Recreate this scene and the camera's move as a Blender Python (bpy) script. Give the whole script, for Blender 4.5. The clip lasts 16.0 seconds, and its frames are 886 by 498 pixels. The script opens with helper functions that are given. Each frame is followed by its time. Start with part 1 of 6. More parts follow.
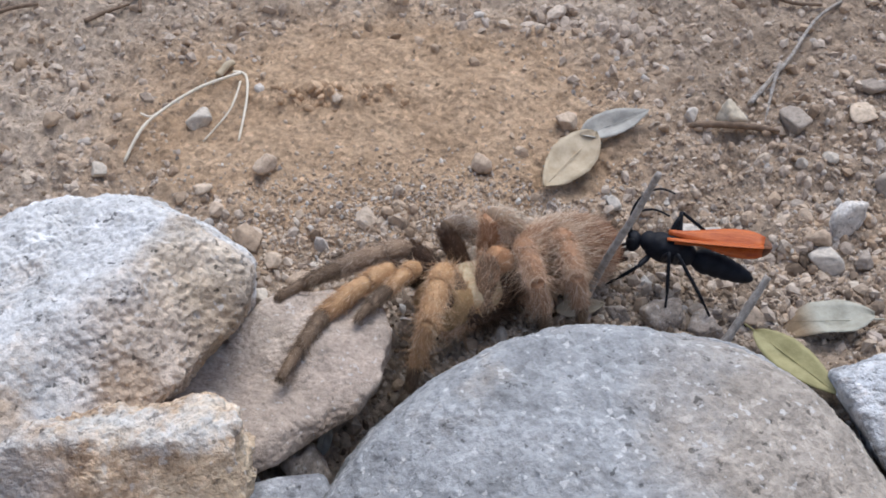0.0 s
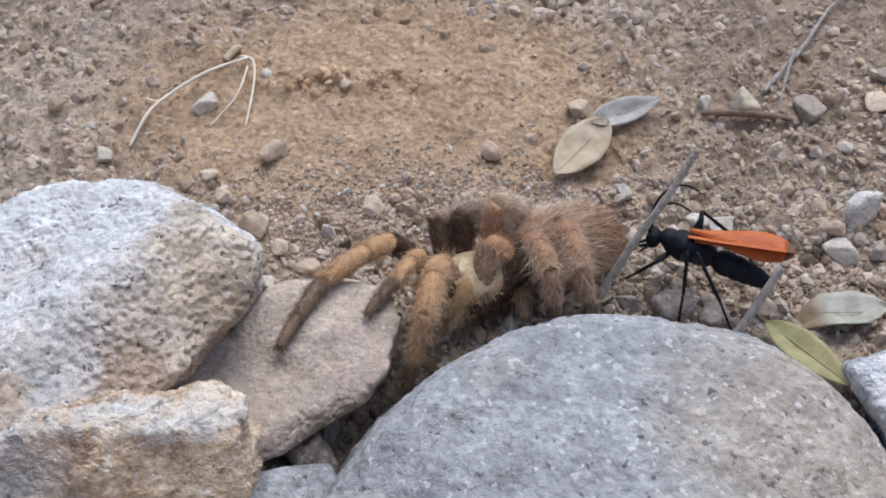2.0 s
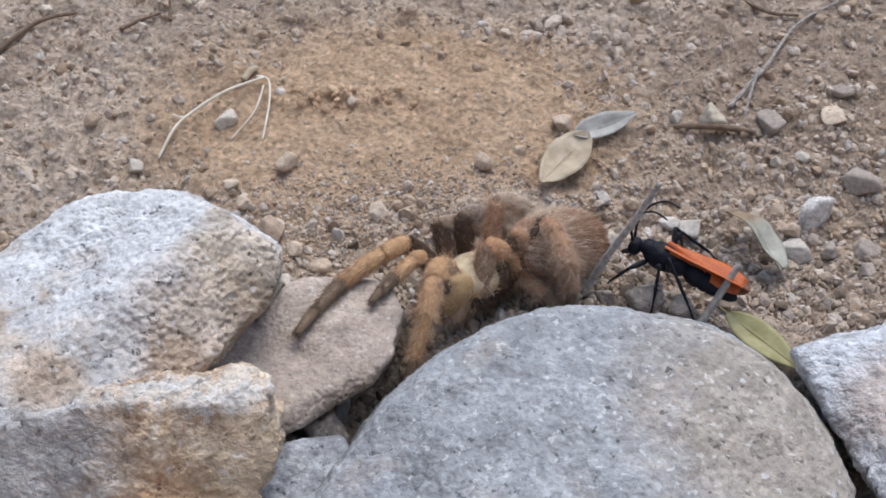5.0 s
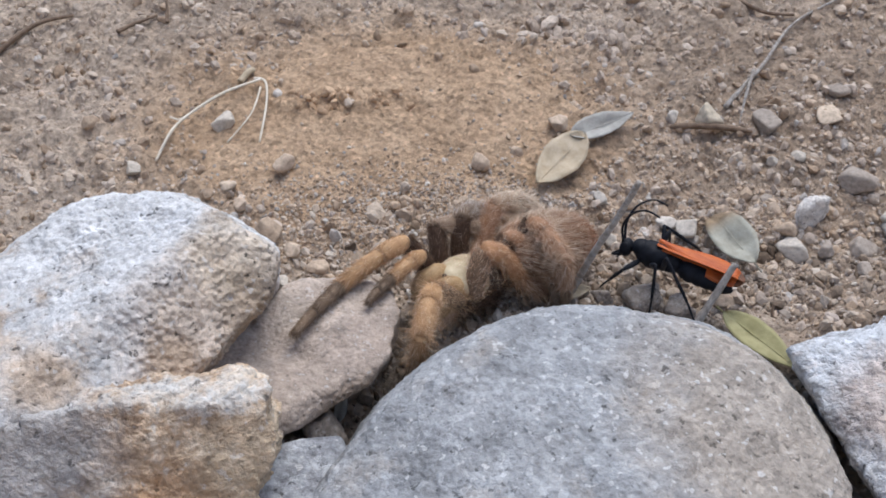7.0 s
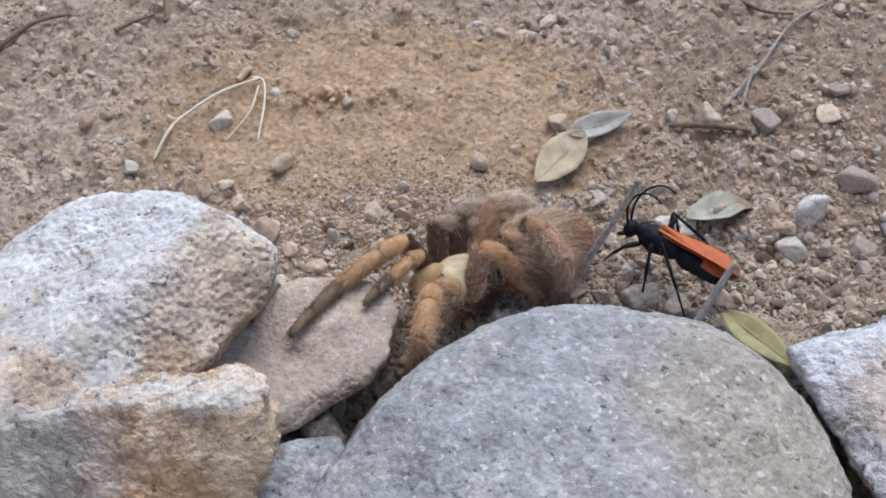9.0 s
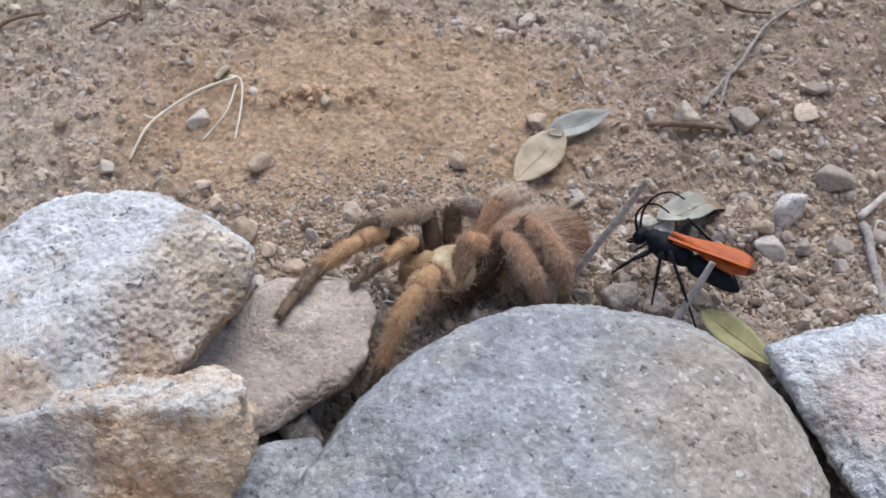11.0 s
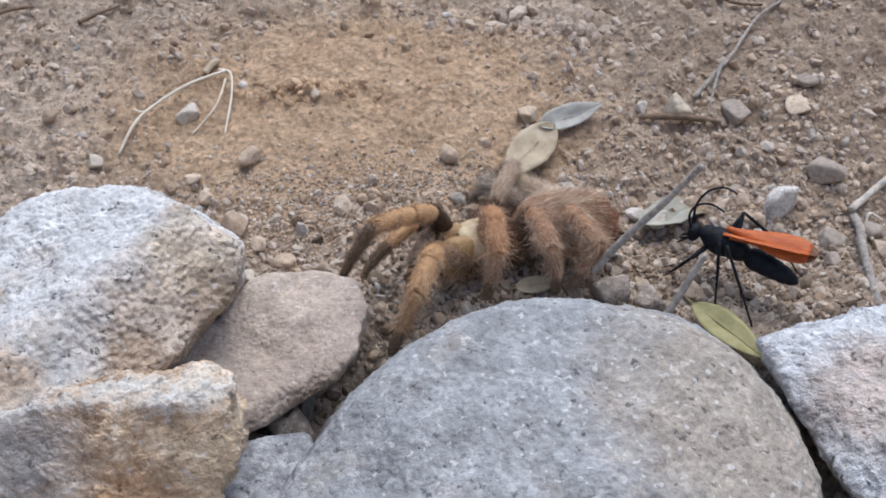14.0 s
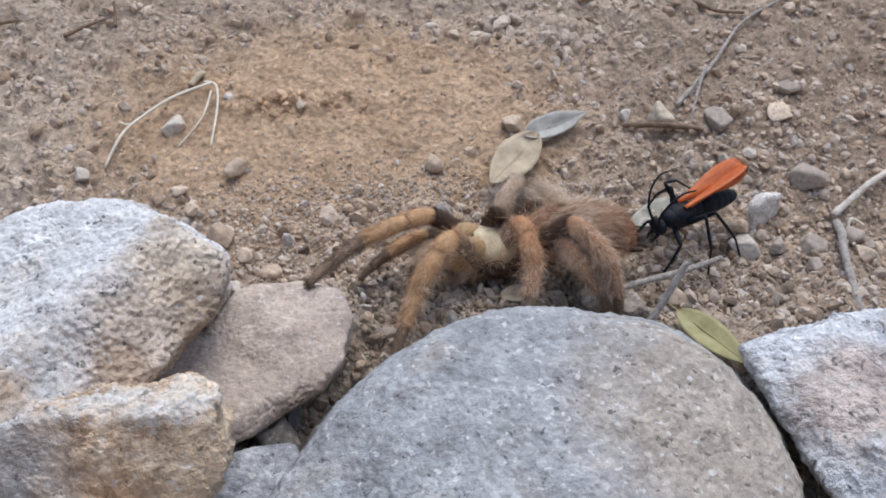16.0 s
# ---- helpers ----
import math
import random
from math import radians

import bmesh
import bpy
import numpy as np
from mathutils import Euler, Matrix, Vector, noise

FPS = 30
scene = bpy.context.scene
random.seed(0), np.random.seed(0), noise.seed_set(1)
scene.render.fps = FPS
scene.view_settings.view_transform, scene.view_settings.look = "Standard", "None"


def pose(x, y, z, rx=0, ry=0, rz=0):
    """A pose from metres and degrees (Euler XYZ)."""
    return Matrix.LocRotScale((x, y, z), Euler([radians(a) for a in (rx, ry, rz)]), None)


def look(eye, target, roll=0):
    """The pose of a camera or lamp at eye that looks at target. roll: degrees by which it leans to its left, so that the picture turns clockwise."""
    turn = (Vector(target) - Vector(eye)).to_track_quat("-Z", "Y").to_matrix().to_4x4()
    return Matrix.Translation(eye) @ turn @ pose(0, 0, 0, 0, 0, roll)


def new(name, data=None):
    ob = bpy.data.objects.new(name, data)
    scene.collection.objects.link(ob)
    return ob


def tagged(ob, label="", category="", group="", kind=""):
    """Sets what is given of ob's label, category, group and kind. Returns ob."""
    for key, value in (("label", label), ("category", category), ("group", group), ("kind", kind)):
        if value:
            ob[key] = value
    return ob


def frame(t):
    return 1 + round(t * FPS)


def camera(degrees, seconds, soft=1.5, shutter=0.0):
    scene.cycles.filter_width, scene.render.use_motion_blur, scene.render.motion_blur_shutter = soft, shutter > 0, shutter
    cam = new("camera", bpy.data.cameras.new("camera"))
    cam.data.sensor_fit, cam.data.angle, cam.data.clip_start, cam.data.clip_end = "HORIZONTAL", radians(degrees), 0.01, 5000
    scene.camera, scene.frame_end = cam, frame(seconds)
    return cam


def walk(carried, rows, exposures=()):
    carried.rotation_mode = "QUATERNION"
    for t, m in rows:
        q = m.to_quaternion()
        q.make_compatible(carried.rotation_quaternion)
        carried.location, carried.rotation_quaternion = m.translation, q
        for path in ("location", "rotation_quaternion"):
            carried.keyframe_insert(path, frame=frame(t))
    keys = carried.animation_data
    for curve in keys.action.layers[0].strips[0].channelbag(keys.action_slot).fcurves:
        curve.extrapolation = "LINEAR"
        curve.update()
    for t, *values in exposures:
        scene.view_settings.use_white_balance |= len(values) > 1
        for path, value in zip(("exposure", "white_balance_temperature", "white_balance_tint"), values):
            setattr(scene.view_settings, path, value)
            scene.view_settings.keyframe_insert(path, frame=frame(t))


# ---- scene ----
cam = camera(45, 16.0, soft=1.75)
PATH = [
    (0, -0.00036, -0.21759, 0.18376, 50.373, -0.212, -0.110),
    (0.5, -0.00081, -0.21633, 0.18239, 50.400, -0.357, -0.043),
    (1, -0.00153, -0.21531, 0.18114, 50.207, -0.515, 0.235),
    (1.5, -0.00158, -0.21567, 0.18137, 49.964, -0.452, 0.300),
    (2, -0.00128, -0.21521, 0.18132, 49.803, -0.330, 0.337),
    (2.5, -0.00160, -0.21508, 0.18101, 49.721, -0.414, 0.374),
    (3, -0.00127, -0.21460, 0.18075, 49.595, -0.295, 0.280),
    (3.5, -0.00127, -0.21634, 0.18197, 49.593, -0.281, 0.209),
    (3.6, -0.00113, -0.22534, 0.18939, 49.717, -0.267, 0.212),
    (3.7, -0.00100, -0.23339, 0.19603, 49.827, -0.254, 0.214),
    (3.8, -0.00094, -0.23765, 0.19955, 49.886, -0.248, 0.215),
    (4, -0.00090, -0.24002, 0.20150, 49.918, -0.244, 0.216),
    (6.5, -0.00014, -0.24144, 0.20297, 49.887, -0.028, 0.045),
    (7, -0.00000, -0.24165, 0.20277, 50.000, -0.000, 0.000),
    (7.5, -0.00017, -0.24090, 0.20229, 50.022, -0.057, 0.003),
    (8, -0.00007, -0.24080, 0.20228, 49.985, -0.029, -0.088),
    (8.5, -0.00002, -0.24067, 0.20213, 49.951, -0.083, -0.028),
    (9, -0.00004, -0.24094, 0.20229, 49.951, -0.058, -0.067),
    (11.5, 0.00078, -0.23872, 0.20138, 49.785, -0.676, -1.164),
    (12, 0.00104, -0.23733, 0.20024, 49.664, -0.706, -1.259),
    (12.5, 0.00053, -0.23766, 0.20012, 49.605, -0.864, -1.288),
    (13, 0.00081, -0.23807, 0.20042, 49.530, -0.780, -1.309),
    (13.5, 0.00109, -0.23845, 0.20087, 49.494, -0.699, -1.329),
    (14, 0.00117, -0.23898, 0.20131, 49.512, -0.672, -1.369),
    (14.5, 0.00154, -0.23942, 0.20190, 49.530, -0.549, -1.429),
    (15, 0.00249, -0.24027, 0.20320, 49.573, -0.361, -1.585),
    (15.5, 0.00260, -0.24023, 0.20294, 49.791, -0.411, -1.771),
    (16, 0.00319, -0.24001, 0.20308, 49.885, -0.495, -2.040),
]
walk(cam, [(t, pose(x, y, z, rx, ry, rz)) for t, x, y, z, rx, ry, rz in PATH])

# ---- light: open shade under a bright sky ----
world = bpy.data.worlds.new("world")
scene.world = world
world.use_nodes = True
wn = world.node_tree
sky = wn.nodes.new("ShaderNodeTexSky")
sky.sky_type, sky.sun_disc = "NISHITA", False
sky.sun_elevation, sky.sun_rotation = radians(66), radians(17)
sky.dust_density = 2.0
wn.links.new(sky.outputs[0], wn.nodes["Background"].inputs[0])
wn.nodes["Background"].inputs[1].default_value = 0.105
sun = new("sun", bpy.data.lights.new("sun", "SUN"))
sun.data.energy, sun.data.angle, sun.data.color = 1.35, radians(50), (0.968, 0.985, 0.985)
sun.matrix_world = look((0.13, 0.42, 1.0), (0, 0, 0))
scene.view_settings.exposure = 0.86

# ---- materials ----


def material(name, rough=0.9, spec=0.3):
    m = bpy.data.materials.new(name)
    m.use_nodes = True
    b = m.node_tree.nodes["Principled BSDF"]
    b.inputs["Roughness"].default_value = rough
    b.inputs["Specular IOR Level"].default_value = spec
    return m, m.node_tree, b


def coords(nt, stretch=(1, 1, 1)):
    tc, mp = nt.nodes.new("ShaderNodeTexCoord"), nt.nodes.new("ShaderNodeMapping")
    mp.inputs["Scale"].default_value = stretch
    nt.links.new(tc.outputs["Object"], mp.inputs[0])
    return mp.outputs[0]


def noisy(nt, vec, scale, detail=4.0, rough=0.6):
    n = nt.nodes.new("ShaderNodeTexNoise")
    n.inputs["Scale"].default_value, n.inputs["Detail"].default_value, n.inputs["Roughness"].default_value = scale, detail, rough
    nt.links.new(vec, n.inputs["Vector"])
    return n.outputs[0]


def cells(nt, vec, scale, out="Color"):
    v = nt.nodes.new("ShaderNodeTexVoronoi")
    v.inputs["Scale"].default_value = scale
    nt.links.new(vec, v.inputs["Vector"])
    return v.outputs[out]


def ramp(nt, fac, stops):
    r = nt.nodes.new("ShaderNodeValToRGB")
    e = r.color_ramp.elements
    while len(e) < len(stops):
        e.new(0.5)
    for k, (p, c) in zip(e, stops):
        k.position, k.color = p, (*((c, c, c) if isinstance(c, (int, float)) else c), 1)
    nt.links.new(fac, r.inputs[0])
    return r.outputs[0]


def blend(nt, a, b, fac, how="MIX"):
    m = nt.nodes.new("ShaderNodeMix")
    m.data_type, m.blend_type = "RGBA", how
    for i, v in ((0, fac), (6, a), (7, b)):
        if isinstance(v, (int, float)):
            m.inputs[i].default_value = v
        elif isinstance(v, tuple):
            m.inputs[i].default_value = (*v, 1)
        else:
            nt.links.new(v, m.inputs[i])
    return m.outputs[2]


def bump(nt, bsdf, heights, distance=0.001, strength=1.0):
    last = None
    for h, d in heights:
        b = nt.nodes.new("ShaderNodeBump")
        b.inputs["Strength"].default_value, b.inputs["Distance"].default_value = strength, d * distance
        nt.links.new(h, b.inputs["Height"])
        if last:
            nt.links.new(last, b.inputs["Normal"])
        last = b.outputs[0]
    nt.links.new(last, bsdf.inputs["Normal"])


def spot_mask(nt, vec, spot, ragged=60):
    """A round mask at x, y, z with a radius, its rim broken up by noise."""
    x, y, z, r = spot
    mp = nt.nodes.new("ShaderNodeMapping")
    mp.inputs["Location"].default_value, mp.inputs["Scale"].default_value = (-x / r, -y / r, -z / r), (1 / r,) * 3
    nt.links.new(vec, mp.inputs[0])
    g = nt.nodes.new("ShaderNodeTexGradient")
    g.gradient_type = "SPHERICAL"
    nt.links.new(mp.outputs[0], g.inputs[0])
    both = blend(nt, g.outputs[1], noisy(nt, vec, ragged, 7, 0.75), 0.85, "OVERLAY")
    return ramp(nt, both, [(0.15, 0.0), (0.55, 1.0)])


def stone_material(name, stops, dark=0.55, light=0.35, grain=900, patch=28, warm=None, rough=0.88, pale_above=None, spot=None, coarse=1.0, stains=()):
    """Granular stone: broad patches, crystal grain, dark and pale flecks."""
    m, nt, b = material(name, rough)
    v = coords(nt)
    large = ramp(nt, noisy(nt, v, patch, 9, 0.72), stops)
    if warm:
        mask = ramp(nt, noisy(nt, v, patch * 1.6, 8, 0.72), [(0.53, 0.0), (0.66, 0.55)])
        large = blend(nt, large, warm, mask)
        if spot:
            large = blend(nt, large, warm, blend(nt, (0.0, 0.0, 0.0), spot_mask(nt, v, spot, 110), 0.85))
    for colour, place in stains:
        large = blend(nt, large, colour, blend(nt, (0.0, 0.0, 0.0), spot_mask(nt, v, place, 160), 0.75))
    if pale_above:
        # paler above this height, with a ragged lower edge
        sep = nt.nodes.new("ShaderNodeSeparateXYZ")
        nt.links.new(v, sep.inputs[0])
        lift = nt.nodes.new("ShaderNodeMath")
        lift.operation = "MULTIPLY_ADD"
        nt.links.new(noisy(nt, v, 130, 6, 0.7), lift.inputs[0])
        lift.inputs[1].default_value = 0.026
        nt.links.new(sep.outputs[2], lift.inputs[2])
        edge = nt.nodes.new("ShaderNodeMapRange")
        edge.inputs[1].default_value, edge.inputs[2].default_value = pale_above + 0.0110, pale_above + 0.0165
        nt.links.new(lift.outputs[0], edge.inputs[0])
        large = blend(nt, large, (0.62, 0.60, 0.57), edge.outputs[0])
    blotch = ramp(nt, noisy(nt, v, grain * 0.18, 6, 0.7), [(0.32, 0.70), (0.5, 1.0), (0.68, 1.24)])
    col = blend(nt, large, blotch, 0.9, "MULTIPLY")
    grains = ramp(nt, cells(nt, v, grain), [(0.05, 1 - dark * 0.6), (0.3, 0.95), (0.7, 1.02), (0.95, 1.0 + light)])
    col = blend(nt, col, grains, 0.55, "MULTIPLY")
    fine = noisy(nt, v, grain * 1.3, 4, 0.7)
    col = blend(nt, col, ramp(nt, fine, [(0.3, 0.7), (0.52, 1.0), (0.75, 1.2)]), 0.9, "MULTIPLY")
    flecks = ramp(nt, noisy(nt, v, grain * 0.8, 3, 0.6), [(0.31, 1 - dark), (0.37, 1.0)])
    col = blend(nt, col, flecks, 0.9, "MULTIPLY")
    pale = ramp(nt, noisy(nt, v, grain * 0.85, 2, 0.5), [(0.64, 0.0), (0.69, 1.0)])
    pale = blend(nt, (0.0, 0.0, 0.0), pale, light)
    col = blend(nt, col, (0.68, 0.68, 0.68), pale)
    nt.links.new(col, b.inputs["Base Color"])
    bump(nt, b, [(noisy(nt, v, grain * 0.2, 6, 0.68), coarse * 1300 / grain), (fine, 130 / grain)])
    return m


def soil_material():
    m, nt, b = material("soil", 0.95, 0.15)
    v = coords(nt)
    base = ramp(nt, noisy(nt, v, 16, 6, 0.65), [(0.3, (0.305, 0.236, 0.182)), (0.5, (0.475, 0.382, 0.302)), (0.72, (0.612, 0.506, 0.412))])
    # an ochre clay patch, its rim broken up by noise
    mp = nt.nodes.new("ShaderNodeMapping")
    mp.inputs["Location"].default_value, mp.inputs["Scale"].default_value = (0.135, -0.64, 0.0), (7.8, 13.5, 1.0)
    tc = nt.nodes.new("ShaderNodeTexCoord")
    nt.links.new(tc.outputs["Object"], mp.inputs[0])
    g = nt.nodes.new("ShaderNodeTexGradient")
    g.gradient_type = "SPHERICAL"
    nt.links.new(mp.outputs[0], g.inputs[0])
    mask = blend(nt, g.outputs[1], noisy(nt, v, 45, 5, 0.65), 0.45, "OVERLAY")
    clay = ramp(nt, noisy(nt, v, 60, 5, 0.7), [(0.3, (0.425, 0.282, 0.172)), (0.7, (0.595, 0.418, 0.274))])
    col = blend(nt, base, clay, ramp(nt, mask, [(0.18, 0.0), (0.5, 0.85)]))
    brown = spot_mask(nt, v, (0.14, 0.03, 0.0, 0.13), 40)
    col = blend(nt, col, (0.32, 0.236, 0.17), blend(nt, (0.0, 0.0, 0.0), brown, 0.6))
    grit = cells(nt, v, 700)
    col = blend(nt, col, ramp(nt, grit, [(0.1, 0.62), (0.4, 1.0), (0.75, 1.03), (1.0, 1.5)]), 0.8, "MULTIPLY")
    fine = noisy(nt, v, 420, 6, 0.72)
    col = blend(nt, col, ramp(nt, fine, [(0.3, 0.6), (0.5, 1.0), (0.72, 1.25)]), 0.9, "MULTIPLY")
    nt.links.new(col, b.inputs["Base Color"])
    bump(nt, b, [(noisy(nt, v, 150, 7, 0.74), 2.6), (cells(nt, v, 420, "Distance"), 0.7), (fine, 0.5)])
    return m


def varied_material(name, stops, rough=0.9, scale=600, by_island=True, depth=0.16):
    m, nt, b = material(name, rough, 0.2)
    v = coords(nt)
    if by_island:
        rnd = nt.nodes.new("ShaderNodeNewGeometry").outputs["Random Per Island"]
    else:
        rnd = nt.nodes.new("ShaderNodeObjectInfo").outputs["Random"]
    col = ramp(nt, rnd, stops)
    n = noisy(nt, v, scale, 5, 0.7)
    col = blend(nt, col, ramp(nt, n, [(0.3, 0.6), (0.52, 1.0), (0.74, 1.25)]), 0.9, "MULTIPLY")
    nt.links.new(col, b.inputs["Base Color"])
    bump(nt, b, [(n, depth)])
    return m


def plain_material(name, low, high, rough=0.6, scale=400, stretch=(1, 1, 1), spec=0.3, depth=0.3, metal=0.0):
    m, nt, b = material(name, rough, spec)
    v = coords(nt, stretch)
    n = noisy(nt, v, scale, 5, 0.65)
    nt.links.new(ramp(nt, n, [(0.3, low), (0.7, high)]), b.inputs["Base Color"])
    b.inputs["Metallic"].default_value = metal
    bump(nt, b, [(n, depth)])
    return m


def hair_material(name, stops, rough=0.55):
    m, nt, b = material(name, rough, 0.35)
    rnd = nt.nodes.new("ShaderNodeNewGeometry").outputs["Random Per Island"]
    nt.links.new(ramp(nt, rnd, stops), b.inputs["Base Color"])
    return m


SOIL = soil_material()
WHITE_GRANITE = stone_material("white_granite", [(0.32, (0.38, 0.29, 0.21)), (0.40, (0.50, 0.43, 0.37)), (0.46, (0.555, 0.555, 0.555)), (0.75, (0.64, 0.65, 0.67))], 0.8, 0.45, 560, 24, (0.54, 0.435, 0.345), spot=(-0.050, -0.068, 0.028, 0.034), coarse=1.1, stains=[((0.56, 0.465, 0.36), (-0.050, -0.052, 0.040, 0.016)), ((0.34, 0.245, 0.16), (-0.040, -0.057, 0.022, 0.024)), ((0.42, 0.31, 0.22), (-0.060, -0.076, 0.031, 0.009)), ((0.50, 0.385, 0.285), (-0.086, -0.086, 0.036, 0.011))])
TAN_GRANITE = stone_material("tan_granite", [(0.37, (0.20, 0.132, 0.088)), (0.44, (0.41, 0.30, 0.212)), (0.51, (0.60, 0.455, 0.325)), (0.59, (0.72, 0.61, 0.49))], 0.6, 0.4, 420, 105, (0.52, 0.335, 0.20), spot=(-0.056, -0.108, 0.012, 0.022), pale_above=0.0352, coarse=1.6, stains=[((0.60, 0.485, 0.35), (-0.041, -0.094, 0.020, 0.020)), ((0.44, 0.455, 0.475), (-0.092, -0.098, 0.024, 0.034)), ((0.27, 0.17, 0.105), (-0.058, -0.110, 0.006, 0.016)), ((0.28, 0.18, 0.115), (-0.046, -0.100, 0.008, 0.012))])
GREY_GRANITE = stone_material("grey_granite", [(0.25, (0.224, 0.231, 0.240)), (0.45, (0.295, 0.304, 0.316)), (0.6, (0.345, 0.355, 0.367)), (0.8, (0.455, 0.46, 0.465))], 0.65, 0.55, 560, 26, (0.375, 0.325, 0.275), 0.85, spot=(0.074, -0.095, 0.032, 0.052), stains=[((0.37, 0.33, 0.29), (0.062, -0.088, 0.037, 0.014))])
SANDSTONE = stone_material("dusty_sandstone", [(0.3, (0.36, 0.29, 0.245)), (0.52, (0.45, 0.375, 0.32)), (0.75, (0.54, 0.47, 0.41))], 0.35, 0.35, 700, 34, (0.42, 0.335, 0.27), 0.95, stains=[((0.31, 0.225, 0.155), (-0.016, -0.074, 0.004, 0.020))])
BLUE_GRANITE = stone_material("pale_granite", [(0.38, (0.20, 0.20, 0.215)), (0.46, (0.46, 0.475, 0.50)), (0.55, (0.62, 0.64, 0.67)), (0.75, (0.70, 0.715, 0.74))], 0.85, 0.5, 430, 90, (0.56, 0.47, 0.42), spot=(0.104, -0.082, 0.024, 0.022), coarse=2.2)
BLUISH_STONE = stone_material("bluish_stone", [(0.35, (0.10, 0.10, 0.11)), (0.48, (0.26, 0.27, 0.295)), (0.62, (0.44, 0.46, 0.49))], 0.8, 0.4, 520, 120)
GRAVEL = varied_material("gravel", [(0.0, (0.27, 0.195, 0.135)), (0.3, (0.43, 0.325, 0.238)), (0.6, (0.53, 0.415, 0.315)), (0.80, (0.55, 0.47, 0.39)), (0.86, (0.34, 0.285, 0.24)), (0.91, (0.48, 0.445, 0.41)), (0.95, (0.42, 0.345, 0.295)), (1.0, (0.66, 0.62, 0.57))])
# darker copy of the gravel: the shade behind the boulder is put into its colour
SHADED_GRAVEL = varied_material("shaded_gravel", [(0.0, (0.135, 0.10, 0.075)), (0.4, (0.27, 0.208, 0.156)), (0.75, (0.385, 0.308, 0.238)), (0.92, (0.47, 0.39, 0.315)), (1.0, (0.62, 0.555, 0.48))])
CLOD = varied_material("soil_clod", [(0.0, (0.37, 0.297, 0.24)), (0.5, (0.47, 0.387, 0.318)), (1.0, (0.57, 0.482, 0.402))])
CLAY_CLOD = varied_material("clay_clod", [(0.0, (0.44, 0.30, 0.19)), (1.0, (0.60, 0.43, 0.29))])
PALE_PEBBLE = varied_material("pale_pebble", [(0.0, (0.46, 0.405, 0.34)), (1.0, (0.60, 0.55, 0.49))], 0.9, 700, False, 0.16)
MOTTLED_STONE = stone_material("mottled_stone", [(0.3, (0.20, 0.16, 0.135)), (0.5, (0.36, 0.305, 0.26)), (0.7, (0.54, 0.48, 0.43))], 0.7, 0.4, 1300, 160)
SPECKLED_STONE = stone_material("speckled_stone", [(0.3, (0.48, 0.435, 0.39)), (0.5, (0.64, 0.60, 0.56)), (0.7, (0.74, 0.71, 0.67))], 0.85, 0.4, 1200, 150)
BROWN_PEBBLE = varied_material("brown_pebble", [(0.0, (0.42, 0.32, 0.235)), (0.5, (0.52, 0.405, 0.31)), (1.0, (0.58, 0.475, 0.37))], 0.9, 600, False, 0.18)
GREY_PEBBLE = varied_material("grey_pebble", [(0.0, (0.31, 0.262, 0.222)), (1.0, (0.42, 0.36, 0.31))], 0.85, 600, False, 0.18)
STRAW = plain_material("straw", (0.60, 0.53, 0.42), (0.80, 0.74, 0.64), 0.75, 300, (1, 1, 1))
GREY_WOOD = plain_material("weathered_wood", (0.22, 0.19, 0.165), (0.47, 0.435, 0.40), 0.85, 700, (1, 1, 0.3), depth=0.9)
BROWN_WOOD = plain_material("brown_wood", (0.12, 0.08, 0.055), (0.25, 0.18, 0.13), 0.85, 500, (1, 1, 1), depth=0.6)
TAN_LEAF = plain_material("dry_tan_leaf", (0.38, 0.30, 0.20), (0.52, 0.44, 0.33), 0.75, 260)
GREY_LEAF = plain_material("dry_grey_leaf", (0.26, 0.25, 0.23), (0.42, 0.41, 0.38), 0.65, 260)


def curled_leaf_material():
    """Pale grey-green, with a withered brown end."""
    m, nt, b = material("curled_dry_leaf", 0.7)
    v = coords(nt)
    n = noisy(nt, v, 260, 5, 0.65)
    col = ramp(nt, n, [(0.3, (0.27, 0.26, 0.21)), (0.7, (0.42, 0.41, 0.35))])
    sep = nt.nodes.new("ShaderNodeSeparateXYZ")
    nt.links.new(v, sep.inputs[0])
    end = nt.nodes.new("ShaderNodeMapRange")
    end.inputs[1].default_value, end.inputs[2].default_value = 0.0140, 0.0185
    nt.links.new(sep.outputs[0], end.inputs[0])
    col = blend(nt, col, ramp(nt, n, [(0.3, (0.17, 0.12, 0.075)), (0.7, (0.30, 0.22, 0.14))]), end.outputs[0])
    nt.links.new(col, b.inputs["Base Color"])
    bump(nt, b, [(n, 0.3)])
    return m


CURLED_LEAF = curled_leaf_material()
GREEN_LEAF = plain_material("faded_green_leaf", (0.24, 0.22, 0.10), (0.36, 0.33, 0.17), 0.6, 240)
CARAPACE = plain_material("carapace", (0.42, 0.33, 0.20), (0.62, 0.53, 0.37), 0.55, 260, depth=0.5)
CHELICERA = plain_material("golden_chelicera", (0.30, 0.19, 0.090), (0.46, 0.31, 0.16), 0.5, 350, depth=0.4)
DARK_SKIN = plain_material("dark_leg_skin", (0.045, 0.024, 0.015), (0.09, 0.050, 0.030), 0.6, 500)
TAN_SKIN = plain_material("golden_leg_skin", (0.40, 0.225, 0.105), (0.58, 0.365, 0.195), 0.55, 500)
RUST_SKIN = plain_material("rusty_leg_skin", (0.27, 0.135, 0.072), (0.44, 0.255, 0.15), 0.65, 500)
DUSK_SKIN = plain_material("dusky_foot_skin", (0.13, 0.085, 0.055), (0.24, 0.165, 0.11), 0.65, 500)
